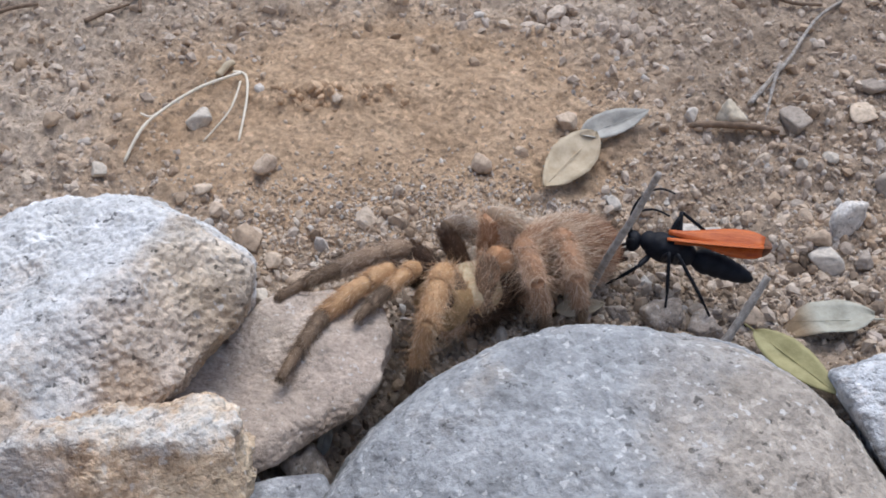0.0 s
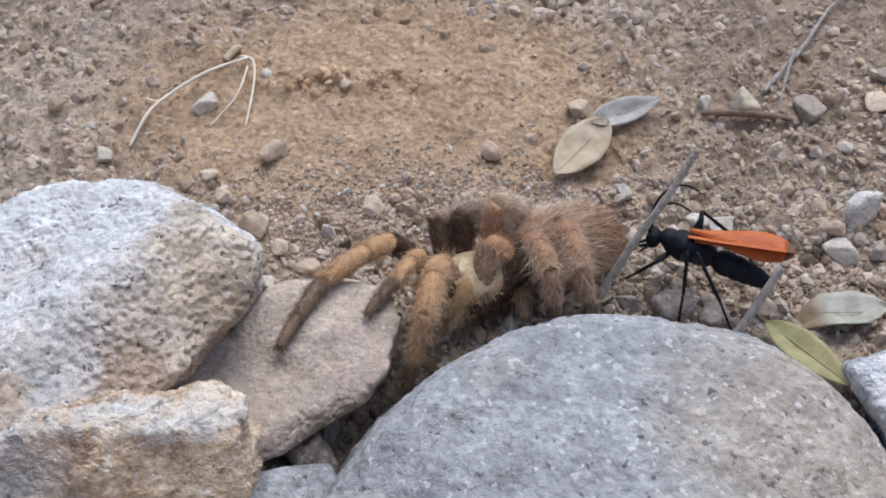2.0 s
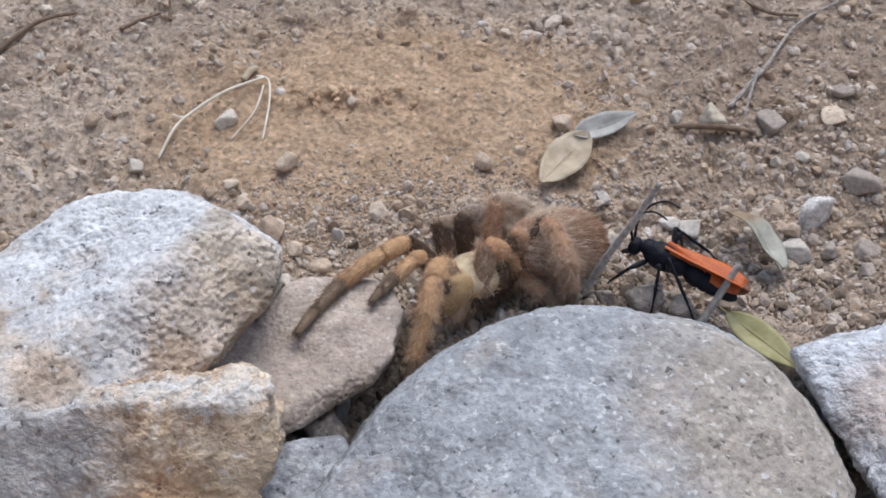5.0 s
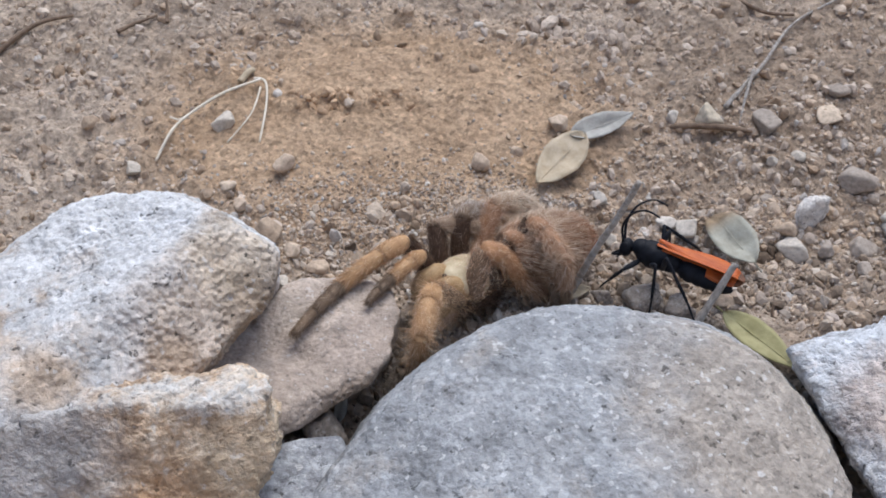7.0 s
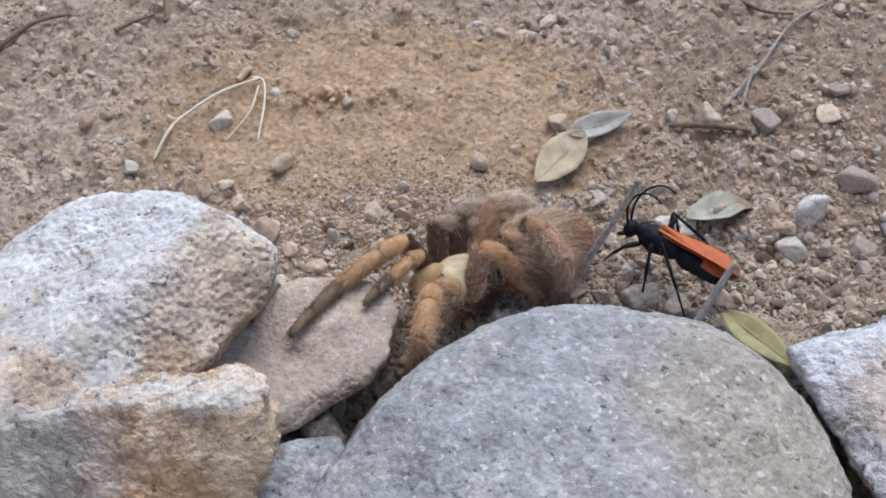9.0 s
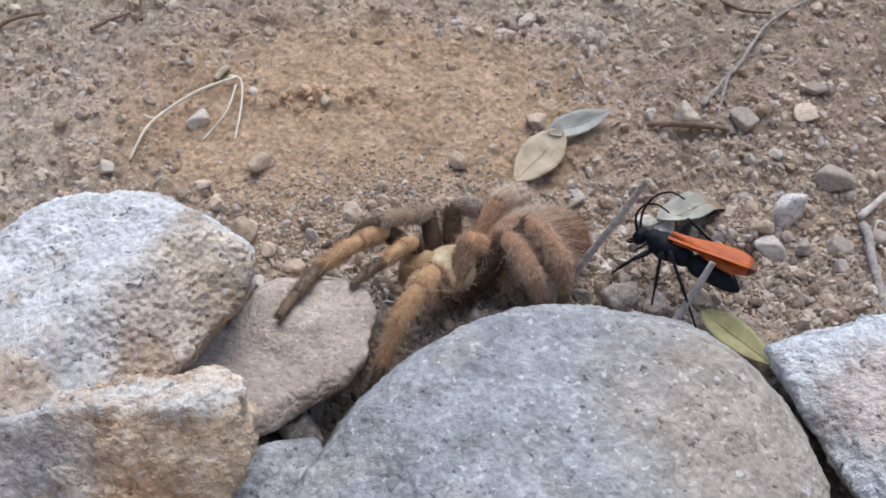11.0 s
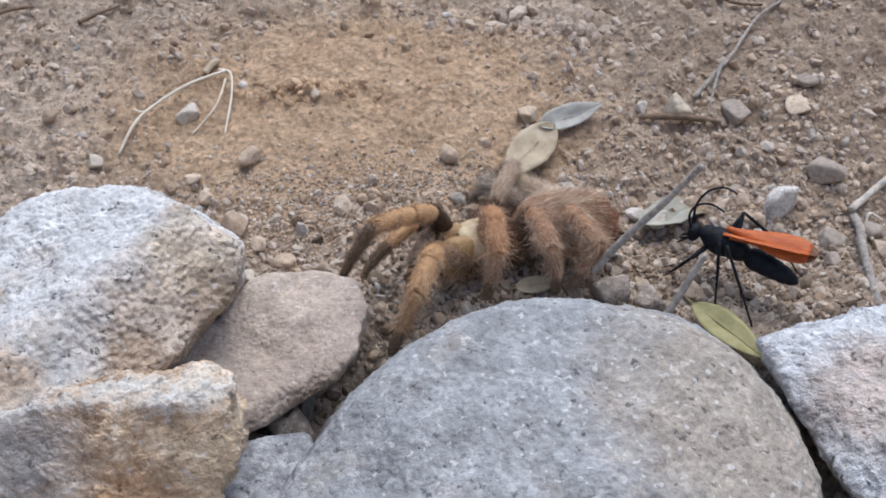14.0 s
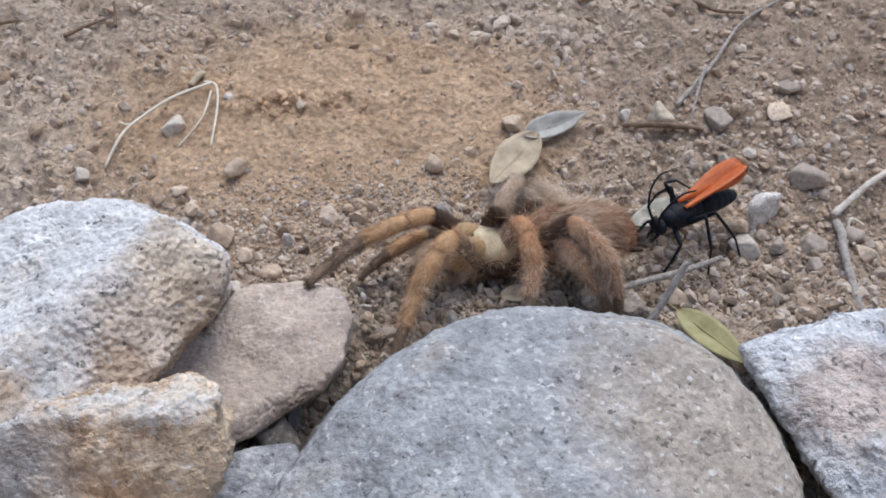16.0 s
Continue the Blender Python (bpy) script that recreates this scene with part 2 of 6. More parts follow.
ABDOMEN_SKIN = plain_material("abdomen_skin", (0.20, 0.105, 0.060), (0.33, 0.19, 0.115), 0.7, 400)
DARK_HAIR = hair_material("dark_hair", [(0.0, (0.05, 0.027, 0.016)), (0.8, (0.15, 0.085, 0.052)), (1.0, (0.34, 0.25, 0.19))])
TAN_HAIR = hair_material("golden_hair", [(0.0, (0.358, 0.185, 0.090)), (0.4, (0.616, 0.375, 0.207)), (0.8, (0.762, 0.538, 0.347)), (1.0, (0.900, 0.784, 0.605))])
RED_HAIR = hair_material("tawny_hair", [(0.0, (0.283, 0.136, 0.073)), (0.4, (0.555, 0.342, 0.212)), (0.75, (0.755, 0.543, 0.389)), (1.0, (0.90, 0.80, 0.68))])
DUSK_HAIR = hair_material("dusky_hair", [(0.0, (0.13, 0.085, 0.055)), (0.7, (0.28, 0.20, 0.14)), (1.0, (0.46, 0.37, 0.29))])
GREY_HAIR = hair_material("dusty_grey_hair", [(0.0, (0.230, 0.178, 0.144)), (0.6, (0.460, 0.380, 0.322)), (1.0, (0.690, 0.621, 0.552))])
PALE_HAIR = hair_material("pale_guard_hair", [(0.0, (0.462, 0.297, 0.193)), (0.6, (0.660, 0.473, 0.341)), (1.0, (0.900, 0.748, 0.594))])
BLOND_HAIR = hair_material("blond_hair", [(0.0, (0.528, 0.385, 0.275)), (0.6, (0.748, 0.594, 0.451)), (1.0, (0.900, 0.847, 0.726))])
ABDOMEN_HAIR = hair_material("reddish_brown_hair", [(0.0, (0.198, 0.095, 0.055)), (0.5, (0.409, 0.238, 0.148)), (0.85, (0.634, 0.436, 0.304)), (1.0, (0.88, 0.76, 0.61))])
RUST_HAIR = hair_material("rust_hair", [(0.0, (0.144, 0.054, 0.026)), (0.7, (0.324, 0.138, 0.067)), (1.0, (0.576, 0.348, 0.216))])
DUN_SKIN = plain_material("dun_leg_skin", (0.24, 0.165, 0.11), (0.38, 0.27, 0.185), 0.65, 500)
DUN_HAIR = hair_material("dun_hair", [(0.0, (0.276, 0.184, 0.127)), (0.5, (0.506, 0.380, 0.287)), (1.0, (0.805, 0.667, 0.540))])
AMBER_SKIN = plain_material("amber_leg_skin", (0.36, 0.18, 0.085), (0.54, 0.30, 0.155), 0.6, 500)
AMBER_HAIR = hair_material("amber_hair", [(0.0, (0.336, 0.151, 0.069)), (0.45, (0.605, 0.336, 0.185)), (0.8, (0.762, 0.504, 0.325)), (1.0, (0.900, 0.795, 0.616))])
BLACK = plain_material("blue_black_shell", (0.005, 0.006, 0.009), (0.013, 0.015, 0.022), 0.6, 500, spec=0.18, depth=0.15)
WING = plain_material("orange_wing", (0.33, 0.058, 0.012), (0.56, 0.14, 0.03), 0.45, 250, (1, 4, 1), depth=0.25)
WING_EDGE = plain_material("smoky_wing_edge", (0.08, 0.032, 0.016), (0.20, 0.075, 0.030), 0.5, 300)

# ---- helpers for meshes ----


def mesh_of(name, verts, faces, mat, smooth=True):
    me = bpy.data.meshes.new(name)
    me.from_pydata([tuple(v) for v in verts], [], faces)
    me.materials.append(mat)
    if smooth:
        me.shade_smooth()
    return me


def part(name, geo, mat, parent, label="", smooth=True):
    """One mesh under a thing or a part. geo: its points and faces."""
    ob = new(name, mesh_of(name, *geo, mat, smooth))
    ob.parent = parent
    return tagged(ob, label)


def thing(name, geo, mat, label, category, group="", kind="", smooth=True):
    return tagged(new(name, mesh_of(name, *geo, mat, smooth)), label, category, group, kind)


def join(*geos):
    vs, fs = [], []
    for v, f in geos:
        n = len(vs)
        vs += list(v)
        fs += [tuple(i + n for i in q) for q in f]
    return vs, fs


def moved(geo, m):
    return [m @ Vector(v) for v in geo[0]], geo[1]


def ball(subdivisions):
    bm = bmesh.new()
    bmesh.ops.create_icosphere(bm, subdivisions=subdivisions, radius=1)
    geo = [v.co.copy() for v in bm.verts], [tuple(v.index for v in f.verts) for f in bm.faces]
    bm.free()
    return geo


BALLS = {n: ball(n) for n in (1, 2, 3, 4, 6, 7, 8)}


def ellipsoid(centre, radii, n=4, lumps=0.0, seed=0.0, scale=3.0):
    c, out = Vector(centre), []
    for d in BALLS[n][0]:
        k = 1 + lumps * noise.noise(d * scale + Vector((seed, seed * 2, 0)))
        out.append(c + Vector((d.x * radii[0] * k, d.y * radii[1] * k, d.z * radii[2] * k)))
    return out, BALLS[n][1]


def tube(points, radii, sides=8):
    """A closed, tapered tube along points."""
    pts, vs, fs = [Vector(p) for p in points], [], []
    side = Vector((0.13, 0.31, 0.94))
    for i, p in enumerate(pts):
        d = (pts[min(i + 1, len(pts) - 1)] - pts[max(i - 1, 0)]).normalized()
        side = (side - d * side.dot(d)).normalized()
        other = d.cross(side)
        for k in range(sides):
            a = 2 * math.pi * k / sides
            vs.append(p + (side * math.cos(a) + other * math.sin(a)) * radii[i])
    for i in range(len(pts) - 1):
        for k in range(sides):
            j = (k + 1) % sides
            fs.append((i * sides + k, i * sides + j, (i + 1) * sides + j, (i + 1) * sides + k))
    fs.append(tuple(range(sides - 1, -1, -1)))
    n = (len(pts) - 1) * sides
    fs.append(tuple(range(n, n + sides)))
    return vs, fs


def curve_points(points, steps=6):
    """A smooth line through points."""
    p, out = [Vector(q) for q in points], []
    for i in range(len(p) - 1):
        a, b, c, d = p[max(i - 1, 0)], p[i], p[i + 1], p[min(i + 2, len(p) - 1)]
        for k in range(steps):
            s = k / steps
            out.append(0.5 * (2 * b + (c - a) * s + (2 * a - 5 * b + 4 * c - d) * s * s + (3 * b - a - 3 * c + d) * s ** 3))
    return out + [p[-1]]


def smooth_step(a, b, x):
    s = min(1.0, max(0.0, (x - a) / (b - a)))
    return s * s * (3 - 2 * s)


# ---- the ground: a bank of dry soil that rises behind the stones ----


def clay(x, y):
    """How far a spot lies in the smooth clay patch."""
    return smooth_step(1.0, 0.35, math.hypot((x + 0.020) / 0.075, (y - 0.048) / 0.05) + 0.25 * noise.noise(Vector((x * 30, y * 30, 2))))


def ground_z(x, y):
    # the rise below y -0.42 is unseen, added to block low sky light
    rise = 0.25 * min(y, 1.5) if y > 0 else 1.1 * min(max(0.0, -0.42 - y), 0.9)
    far = max(abs(x), abs(y))
    v = Vector((x, y, 0))
    rough = 1.0 - 0.62 * clay(x, y)
    z = 0.0022 * noise.noise(v * 22) + rough * (0.0024 * noise.noise(v * 65) + 0.0023 * noise.noise(v * 150 + Vector((5, 0, 0))) + 0.0020 * abs(noise.noise(v * 120 + Vector((0, 7, 0)))) + 0.0022 * abs(noise.noise(v * 290)) - 0.0008)
    # a crumbled ledge with a hollow under it
    u = (x + 0.034) / 0.022
    w = y - 0.056 - 0.006 * noise.noise(Vector((x * 90, 3, 0)))
    z += math.exp(-u * u) * (0.0034 * smooth_step(-0.0016, 0.0016, w) * math.exp(-max(w, 0) / 0.009) - 0.0006 * math.exp(-((w + 0.003) / 0.0036) ** 2) * smooth_step(-0.25, 0.3, noise.noise(Vector((x * 120, 8, 0)))))
    # the gap between the stones
    z -= 0.015 * math.exp(-(((x + 0.012) / 0.019) ** 2 + ((y + 0.062) / 0.021) ** 2))
    # a trench along the foot of the boulder
    z -= 0.009 * math.exp(-((y + 0.052 - 0.25 * max(0.0, x)) / 0.010) ** 2) * smooth_step(-0.022, -0.008, x) * smooth_step(0.055, 0.03, x)
    if far > 0.5:
        z += 0.03 * min(far - 0.5, 2.0) * noise.noise(v * 1.3)
    return rise + z


def graded(low, high, step, reach):
    inner = np.arange(low, high + step / 2, step).tolist()
    out, d, k = [], step, 0.0
    while k < reach:
        d *= 1.35
        k += d
        out.append(k)
    return [low - k for k in reversed(out)] + inner + [high + k for k in out]


def build_ground():
    xs, ys = graded(-0.19, 0.22, 0.0010, 60), graded(-0.12, 0.14, 0.0010, 60)
    vs = [(x, y, ground_z(x, y)) for y in ys for x in xs]
    n = len(xs)
    fs = [(j * n + i, j * n + i + 1, (j + 1) * n + i + 1, (j + 1) * n + i) for j in range(len(ys) - 1) for i in range(n - 1)]
    thing("ground", (vs, fs), SOIL, "dry ochre and brown soil bank with fine grit", "ground", kind="structure")


build_ground()

# ---- the large stones ----


def rock(name, spec, mat, label, power=14, detail=7, coarse=0.0012, mid=0.0005, fine=0.0002, pits=0.0, seed=0.0, broken=None, group="border stones"):
    """A worn stone: a rounded body inside flat faces (normal and distance from the centre), roughened at three scales."""
    centre, faces = spec
    n = np.array([f[:3] for f in faces])
    d = np.array([f[3] for f in faces])
    dirs = np.array([tuple(v) for v in BALLS[detail][0]])
    r = ((np.maximum(dirs @ n.T / d, 0) ** power).sum(1)) ** (-1 / power)
    out = []
    s = Vector((seed, seed * 1.7, seed * 0.6))
    for v, k in zip(dirs, r):
        p = Vector(v * k)
        q = p + s
        h = coarse * noise.noise(q * 70) + mid * noise.noise(q * 190) + fine * (noise.noise(q * 520) + 0.6 * noise.noise(q * 1100))
        if broken:
            side = smooth_step(1.0, 0.35, (Vector(centre) + p - Vector(broken[:3])).length / broken[3] + 0.4 * noise.noise(q * 60))
            h -= side * (0.0009 * noise.noise(q * 90) + 0.0004 * max(0.0, noise.noise(q * 290)) + 0.0008 * abs(noise.noise(q * 560 + Vector((0, 3, 0)))) + 0.0010 * max(0.0, noise.noise(q * 880)) - 0.0004)
        if pits:
            side = smooth_step(0.0, 0.5, noise.noise(q * 28) + 0.25)
            h -= side * pits * max(0.0, noise.noise(q * 150 + Vector((9, 0, 0))) + 0.1) + side * 0.4 * pits * abs(noise.noise(q * 420))
        out.append(Vector(centre) + p + Vector(v) * h)
    return thing(name, (out, BALLS[detail][1]), mat, label, "stone", group)


LEFT = ((-0.082, -0.04, 0.018), [(-0.581, 0.318, 0.749, 0.0266), (-0.578, 0.321, 0.750, 0.0265), (-0.310, 0.493, 0.813, 0.0255), (0.030, 0.608, 0.793, 0.0263), (0.446, 0.620, 0.645, 0.0307), (0.518, 0.605, 0.604, 0.0321), (0.986, 0.076, -0.146, 0.0388), (0.756, -0.348, -0.554, 0.0299), (0.672, -0.423, -0.608, 0.0279), (-0.099, -0.119, 0.988, 0.0266), (0.362, -0.517, 0.776, 0.0376), (0.147, -0.978, 0.147, 0.0559), (-0.981, 0.000, 0.196, 0.0867), (0.000, 0.000, -1.000, 0.0300), (0.094, 0.940, 0.329, 0.0300), (0.780, -0.468, 0.416, 0.0471)])
FLAT = ((-0.034, -0.052, 0.006), [(-0.690, 0.402, 0.603, 0.0190), (-0.237, 0.623, 0.745, 0.0204), (0.178, 0.664, 0.726, 0.0230), (0.971, 0.193, 0.142, 0.0245), (0.964, -0.157, -0.217, 0.0199), (0.650, -0.525, -0.549, 0.0137), (0.488, -0.619, -0.615, 0.0130), (-0.527, -0.701, -0.481, 0.0203), (-0.817, -0.522, -0.244, 0.0231), (0.060, -0.099, 0.993, 0.0107), (0.000, 0.000, -1.000, 0.0140), (0.447, -0.744, 0.496, 0.0194), (0.342, -0.912, -0.228, 0.0226), (0.000, 0.981, 0.196, 0.0331)])
FRONT = ((-0.064, -0.098, 0.01), [(-0.734, 0.260, 0.628, 0.0397), (-0.423, 0.555, 0.717, 0.0345), (-0.148, 0.688, 0.710, 0.0308), (-0.028, 0.722, 0.692, 0.0298), (-0.348, 0.623, 0.701, 0.0265), (0.366, 0.716, 0.595, 0.0366), (0.839, 0.480, 0.257, 0.0344), (0.989, 0.085, -0.123, 0.0273), (0.838, -0.335, -0.430, 0.0188), (0.000, 0.119, 0.993, 0.0276), (0.000, -0.862, 0.507, 0.0096), (0.000, -0.995, -0.100, 0.0269), (-0.943, -0.314, 0.105, 0.0346), (0.000, 0.000, -1.000, 0.0200), (0.099, 0.990, 0.099, 0.0261), (0.930, -0.349, -0.116, 0.0314)])
BOULDER = ((0.032, -0.1, 0.006), [(-0.860, 0.337, 0.383, 0.0552), (-0.765, 0.448, 0.463, 0.0520), (-0.602, 0.567, 0.562, 0.0496), (-0.439, 0.637, 0.633, 0.0484), (-0.187, 0.684, 0.705, 0.0478), (0.050, 0.675, 0.736, 0.0477), (0.204, 0.642, 0.740, 0.0481), (0.453, 0.534, 0.713, 0.0502), (0.688, 0.354, 0.633, 0.0524), (0.844, 0.144, 0.516, 0.0541), (0.926, -0.084, 0.367, 0.0546), (0.000, -0.050, 0.999, 0.0325), (-0.355, -0.203, 0.913, 0.0369), (0.398, -0.199, 0.896, 0.0377), (0.000, -0.600, 0.800, 0.0366), (0.000, -1.000, 0.000, 0.0600), (0.000, 0.000, -1.000, 0.0180), (0.000, 0.970, 0.243, 0.0568)])
RIGHT = ((0.118, -0.08, 0.006), [(-0.776, -0.255, -0.576, 0.0195), (-0.840, -0.151, -0.521, 0.0210), (-0.879, -0.077, -0.471, 0.0235), (-0.168, 0.731, 0.661, 0.0317), (-0.330, 0.740, 0.586, 0.0347), (-0.305, 0.739, 0.601, 0.0347), (0.274, 0.549, 0.790, 0.0343), (-0.147, -0.147, 0.978, 0.0219), (-0.507, -0.406, 0.761, 0.0284), (0.995, 0.000, 0.100, 0.0472), (0.000, -0.995, 0.100, 0.0452), (0.000, 0.000, -1.000, 0.0160), (0.099, 0.990, 0.099, 0.0333)])
SMALL = ((-0.03, -0.09, 0.0), [(-0.740, 0.436, 0.512, 0.0155), (-0.036, 0.763, 0.645, 0.0140), (-0.253, 0.721, 0.645, 0.0139), (0.901, 0.379, 0.208, 0.0117), (0.868, -0.332, -0.369, 0.0014), (0.832, -0.382, -0.403, 0.0012), (0.000, -0.100, 0.995, 0.0095), (0.000, -0.958, 0.287, 0.0192), (-1.000, 0.000, 0.000, 0.0150), (0.000, 0.000, -1.000, 0.0100)])
rock("rock", LEFT, WHITE_GRANITE, "large white granite rock with tan weathered patches", 30, 8, 0.0016, 0.0009, 0.00045, 0.0009, 1.0, (-0.050, -0.062, 0.030, 0.050))
rock("flat_stone", FLAT, SANDSTONE, "flat dusty pinkish-brown stone wedged between rocks", 22, 8, 0.0024, 0.0009, 0.00030, 0.0008, 2.0, (-0.018, -0.076, 0.004, 0.020))
rock("rock", FRONT, TAN_GRANITE, "rough tan and orange granite rock with a pale top", 26, 8, 0.0024, 0.0015, 0.0007, 0.003, 3.0)
rock("boulder", BOULDER, GREY_GRANITE, "rounded grey speckled granite boulder", 34, 8, 0.0012, 0.0006, 0.00042, 0.0008, 4.0)
rock("rock", RIGHT, BLUE_GRANITE, "pale bluish-white granite rock with dark flecks", 28, 7, 0.0016, 0.0012, 0.0007, 0.0020, 5.0)
rock("stone", SMALL, BLUISH_STONE, "small bluish-grey speckled stone between larger rocks", 24, 6, 0.0008, 0.0004, 0.0002, 0.0, 6.0)

# ---- pebbles that stand out, then the gravel ----


def pebble_shape(seed, lumps=0.5, cuts=5, n=4):
    """A pebble of about unit size with a few worn flat sides."""
    rng = random.Random(seed)
    planes = []
    for _ in range(cuts + 6):
        v = Vector((rng.gauss(0, 1), rng.gauss(0, 1), rng.gauss(0, 1))).normalized()
        planes.append((v, rng.uniform(0.62, 1.0)))
    s, out = Vector((seed * 3.1, seed * 1.3, 0)), []
    for d in BALLS[n][0]:
        k = sum(max(0.0, d.dot(v) / o) ** 30 for v, o in planes) ** (-1 / 30) if any(d.dot(v) > 0 for v, _ in planes) else 1.0
        k = min(k, 1.25) * (1 + 0.10 * lumps * noise.noise(d * 2.2 + s) + 0.05 * lumps * noise.noise(d * 6 + s))
        out.append(d * k)
    return out, BALLS[n][1]


PEBBLES = [
    # x, y, radius, height share, turn, kind
    (0.1103, 0.0105, 0.0058, 1.05, 40, "s"),
    (0.1271, 0.0224, 0.0058, 0.60, 151, "g"),
    (0.0111, 0.0311, 0.0032, 0.85, 139, "b"),
    (-0.0496, 0.0291, 0.0036, 0.85, 33, "b"),
    (0.0365, 0.0462, 0.0035, 0.80, 94, "b"),
    (0.0851, 0.0488, 0.0043, 1.00, 154, "c"),
    (-0.0518, 0.0051, 0.0046, 0.60, 121, "b"),
    (0.1022, -0.0019, 0.0044, 0.80, 160, "w"),
    (0.1236, -0.0008, 0.0050, 0.70, 148, "g"),
    (0.0558, -0.0214, 0.0058, 0.70, 16, "r"),
    (0.0655, -0.0272, 0.0046, 0.80, 155, "r"),
    (0.0772, -0.0235, 0.0039, 0.70, 3, "b"),
    (-0.0288, -0.0700, 0.0062, 1.15, 120, "r"),
    (0.1252, 0.0507, 0.0056, 0.38, 66, "b"),
    (0.1011, 0.0038, 0.0028, 0.80, 141, "b"),
    (-0.0707, 0.0488, 0.0039, 0.70, 59, "w"),
    (-0.1136, 0.0482, 0.0027, 0.80, 49, "b"),
    (0.1039, 0.0461, 0.0050, 0.70, 120, "g"),
    (-0.0461, -0.0162, 0.0032, 0.60, 138, "w"),
    (-0.0537, -0.0026, 0.0037, 0.60, 140, "b"),
    (-0.0966, 0.0288, 0.0028, 0.70, 121, "w"),
    (0.1109, 0.0329, 0.0022, 0.80, 101, "w"),
    (0.1027, 0.0316, 0.0019, 0.80, 163, "w"),
    (0.0742, 0.0504, 0.0023, 0.80, 38, "w"),
    (0.0730, 0.0069, 0.0042, 0.70, 59, "w"),
    (0.0674, 0.0107, 0.0030, 0.70, 162, "w"),
    (0.0927, 0.0197, 0.0022, 0.70, 38, "b"),
    (0.0444, -0.0216, 0.0029, 0.70, 133, "r"),
    (-0.0438, -0.0018, 0.0027, 0.70, 99, "b"),
    (-0.0365, -0.0096, 0.0030, 0.70, 3, "b"),
    (0.1294, 0.0608, 0.0036, 0.60, 171, "g"),
    (0.1217, -0.0086, 0.0035, 0.60, 16, "g"),
    (0.1121, -0.0021, 0.0032, 0.60, 40, "g"),
    (0.0828, -0.0373, 0.0028, 0.60, 151, "b"),
    (-0.0240, -0.0495, 0.0024, 0.60, 10, "b"),
    (-0.0135, -0.0575, 0.0026, 0.60, 77, "b"),
    (-0.0124, -0.0474, 0.0022, 0.60, 7, "g"),
    (0.0496, 0.0028, 0.0024, 0.70, 68, "w"),
    (0.0476, 0.0184, 0.0024, 0.70, 121, "w"),
    (-0.0658, 0.0216, 0.0025, 0.70, 152, "b"),
    (-0.0606, 0.0142, 0.0024, 0.70, 99, "b"),
    (-0.0383, 0.0136, 0.0016, 0.80, 109, "b"),
    (0.1365, 0.0018, 0.0044, 0.70, 101, "g"),
    (0.1368, -0.0076, 0.0039, 0.70, 147, "b"),
]
CREAM_PEBBLE = varied_material("cream_pebble", [(0.0, (0.62, 0.54, 0.42)), (1.0, (0.68, 0.60, 0.48))], 0.8, 500, False, 0.12)
LABELS = {"c": (CREAM_PEBBLE, "smooth cream pebble behind a bark sliver"), "w": (PALE_PEBBLE, "pale whitish pebble lying on the soil"), "b": (BROWN_PEBBLE, "brown dusty pebble lying on the soil"), "g": (GREY_PEBBLE, "smooth grey pebble lying on the soil"), "r": (MOTTLED_STONE, "rough mottled brown and grey stone in the gravel"), "s": (SPECKLED_STONE, "rough white speckled stone lying on the soil")}
for i, (x, y, r, flat, turn, kind) in enumerate(PEBBLES):
    mat, label = LABELS[kind]
    m = Matrix.Translation((x, y, ground_z(x, y) + r * flat * 0.45)) @ pose(0, 0, 0, 0, 0, turn) @ Matrix.Diagonal((r, r * 0.8, r * flat, 1))
    thing("pebble", moved(pebble_shape(i + 1, 1.3 if kind in "rs" else 0.6), m), mat, label, "pebble", "loose pebbles")

BASES = {n: [np.array([tuple(v) for v in pebble_shape(50 + i, 1.6, 3, n)[0]]) for i in range(9)] for n in (1, 2)}


def scatter(name, spots, mat, label, category, n=2):
    """Many small stones as one mesh. spots: x, y, radius."""
    vs, fs, count, base_faces = [], [], 0, np.array(BALLS[n][1])
    for x, y, r in spots:
        b = BASES[n][random.randrange(9)]
        e = Euler((random.uniform(0, 6.28), random.uniform(0, 6.28), random.uniform(0, 6.28))).to_matrix()
        size = np.array([r * random.uniform(0.8, 1.35), r * random.uniform(0.6, 1.0), r * random.uniform(0.45, 0.85)])
        p = (b * size) @ np.array(e).T + np.array([x, y, ground_z(x, y) + r * random.uniform(-0.5, 0.18)])
        vs.append(p)
        fs.append(base_faces + count)
        count += len(b)
    vs, fs = np.concatenate(vs), np.concatenate(fs)
    return thing(name, (vs.tolist(), fs.tolist()), mat, label, category, kind="stuff", smooth=False)


def gravel_share(x, y):
    """How thickly gravel lies at a spot, 0 to 1."""
    k = 0.30 + 0.5 * smooth_step(0.03, 0.09, x) * smooth_step(0.09, 0.02, y)
    k += 0.55 * smooth_step(0.012, -0.012, y)
    k += 0.30 * smooth_step(-0.035, -0.06, x) * smooth_step(0.05, 0.015, y)
    k += 0.25 * noise.noise(Vector((x * 45, y * 45, 7)))
    return max(0.05, min(1.0, k)) * (1 - 0.90 * clay(x, y))


CLEAR = [(0.036, 0.030, 0.011), (0.051, 0.0448, 0.011), (0.0835, -0.040, 0.013), (0.103, -0.026, 0.003), (0.088, 0.008, 0.003)]


def is_clear(x, y):
    """Whether no leaf lies at a spot."""
    return all(math.hypot(x - a, y - b) > r for a, b, r in CLEAR)


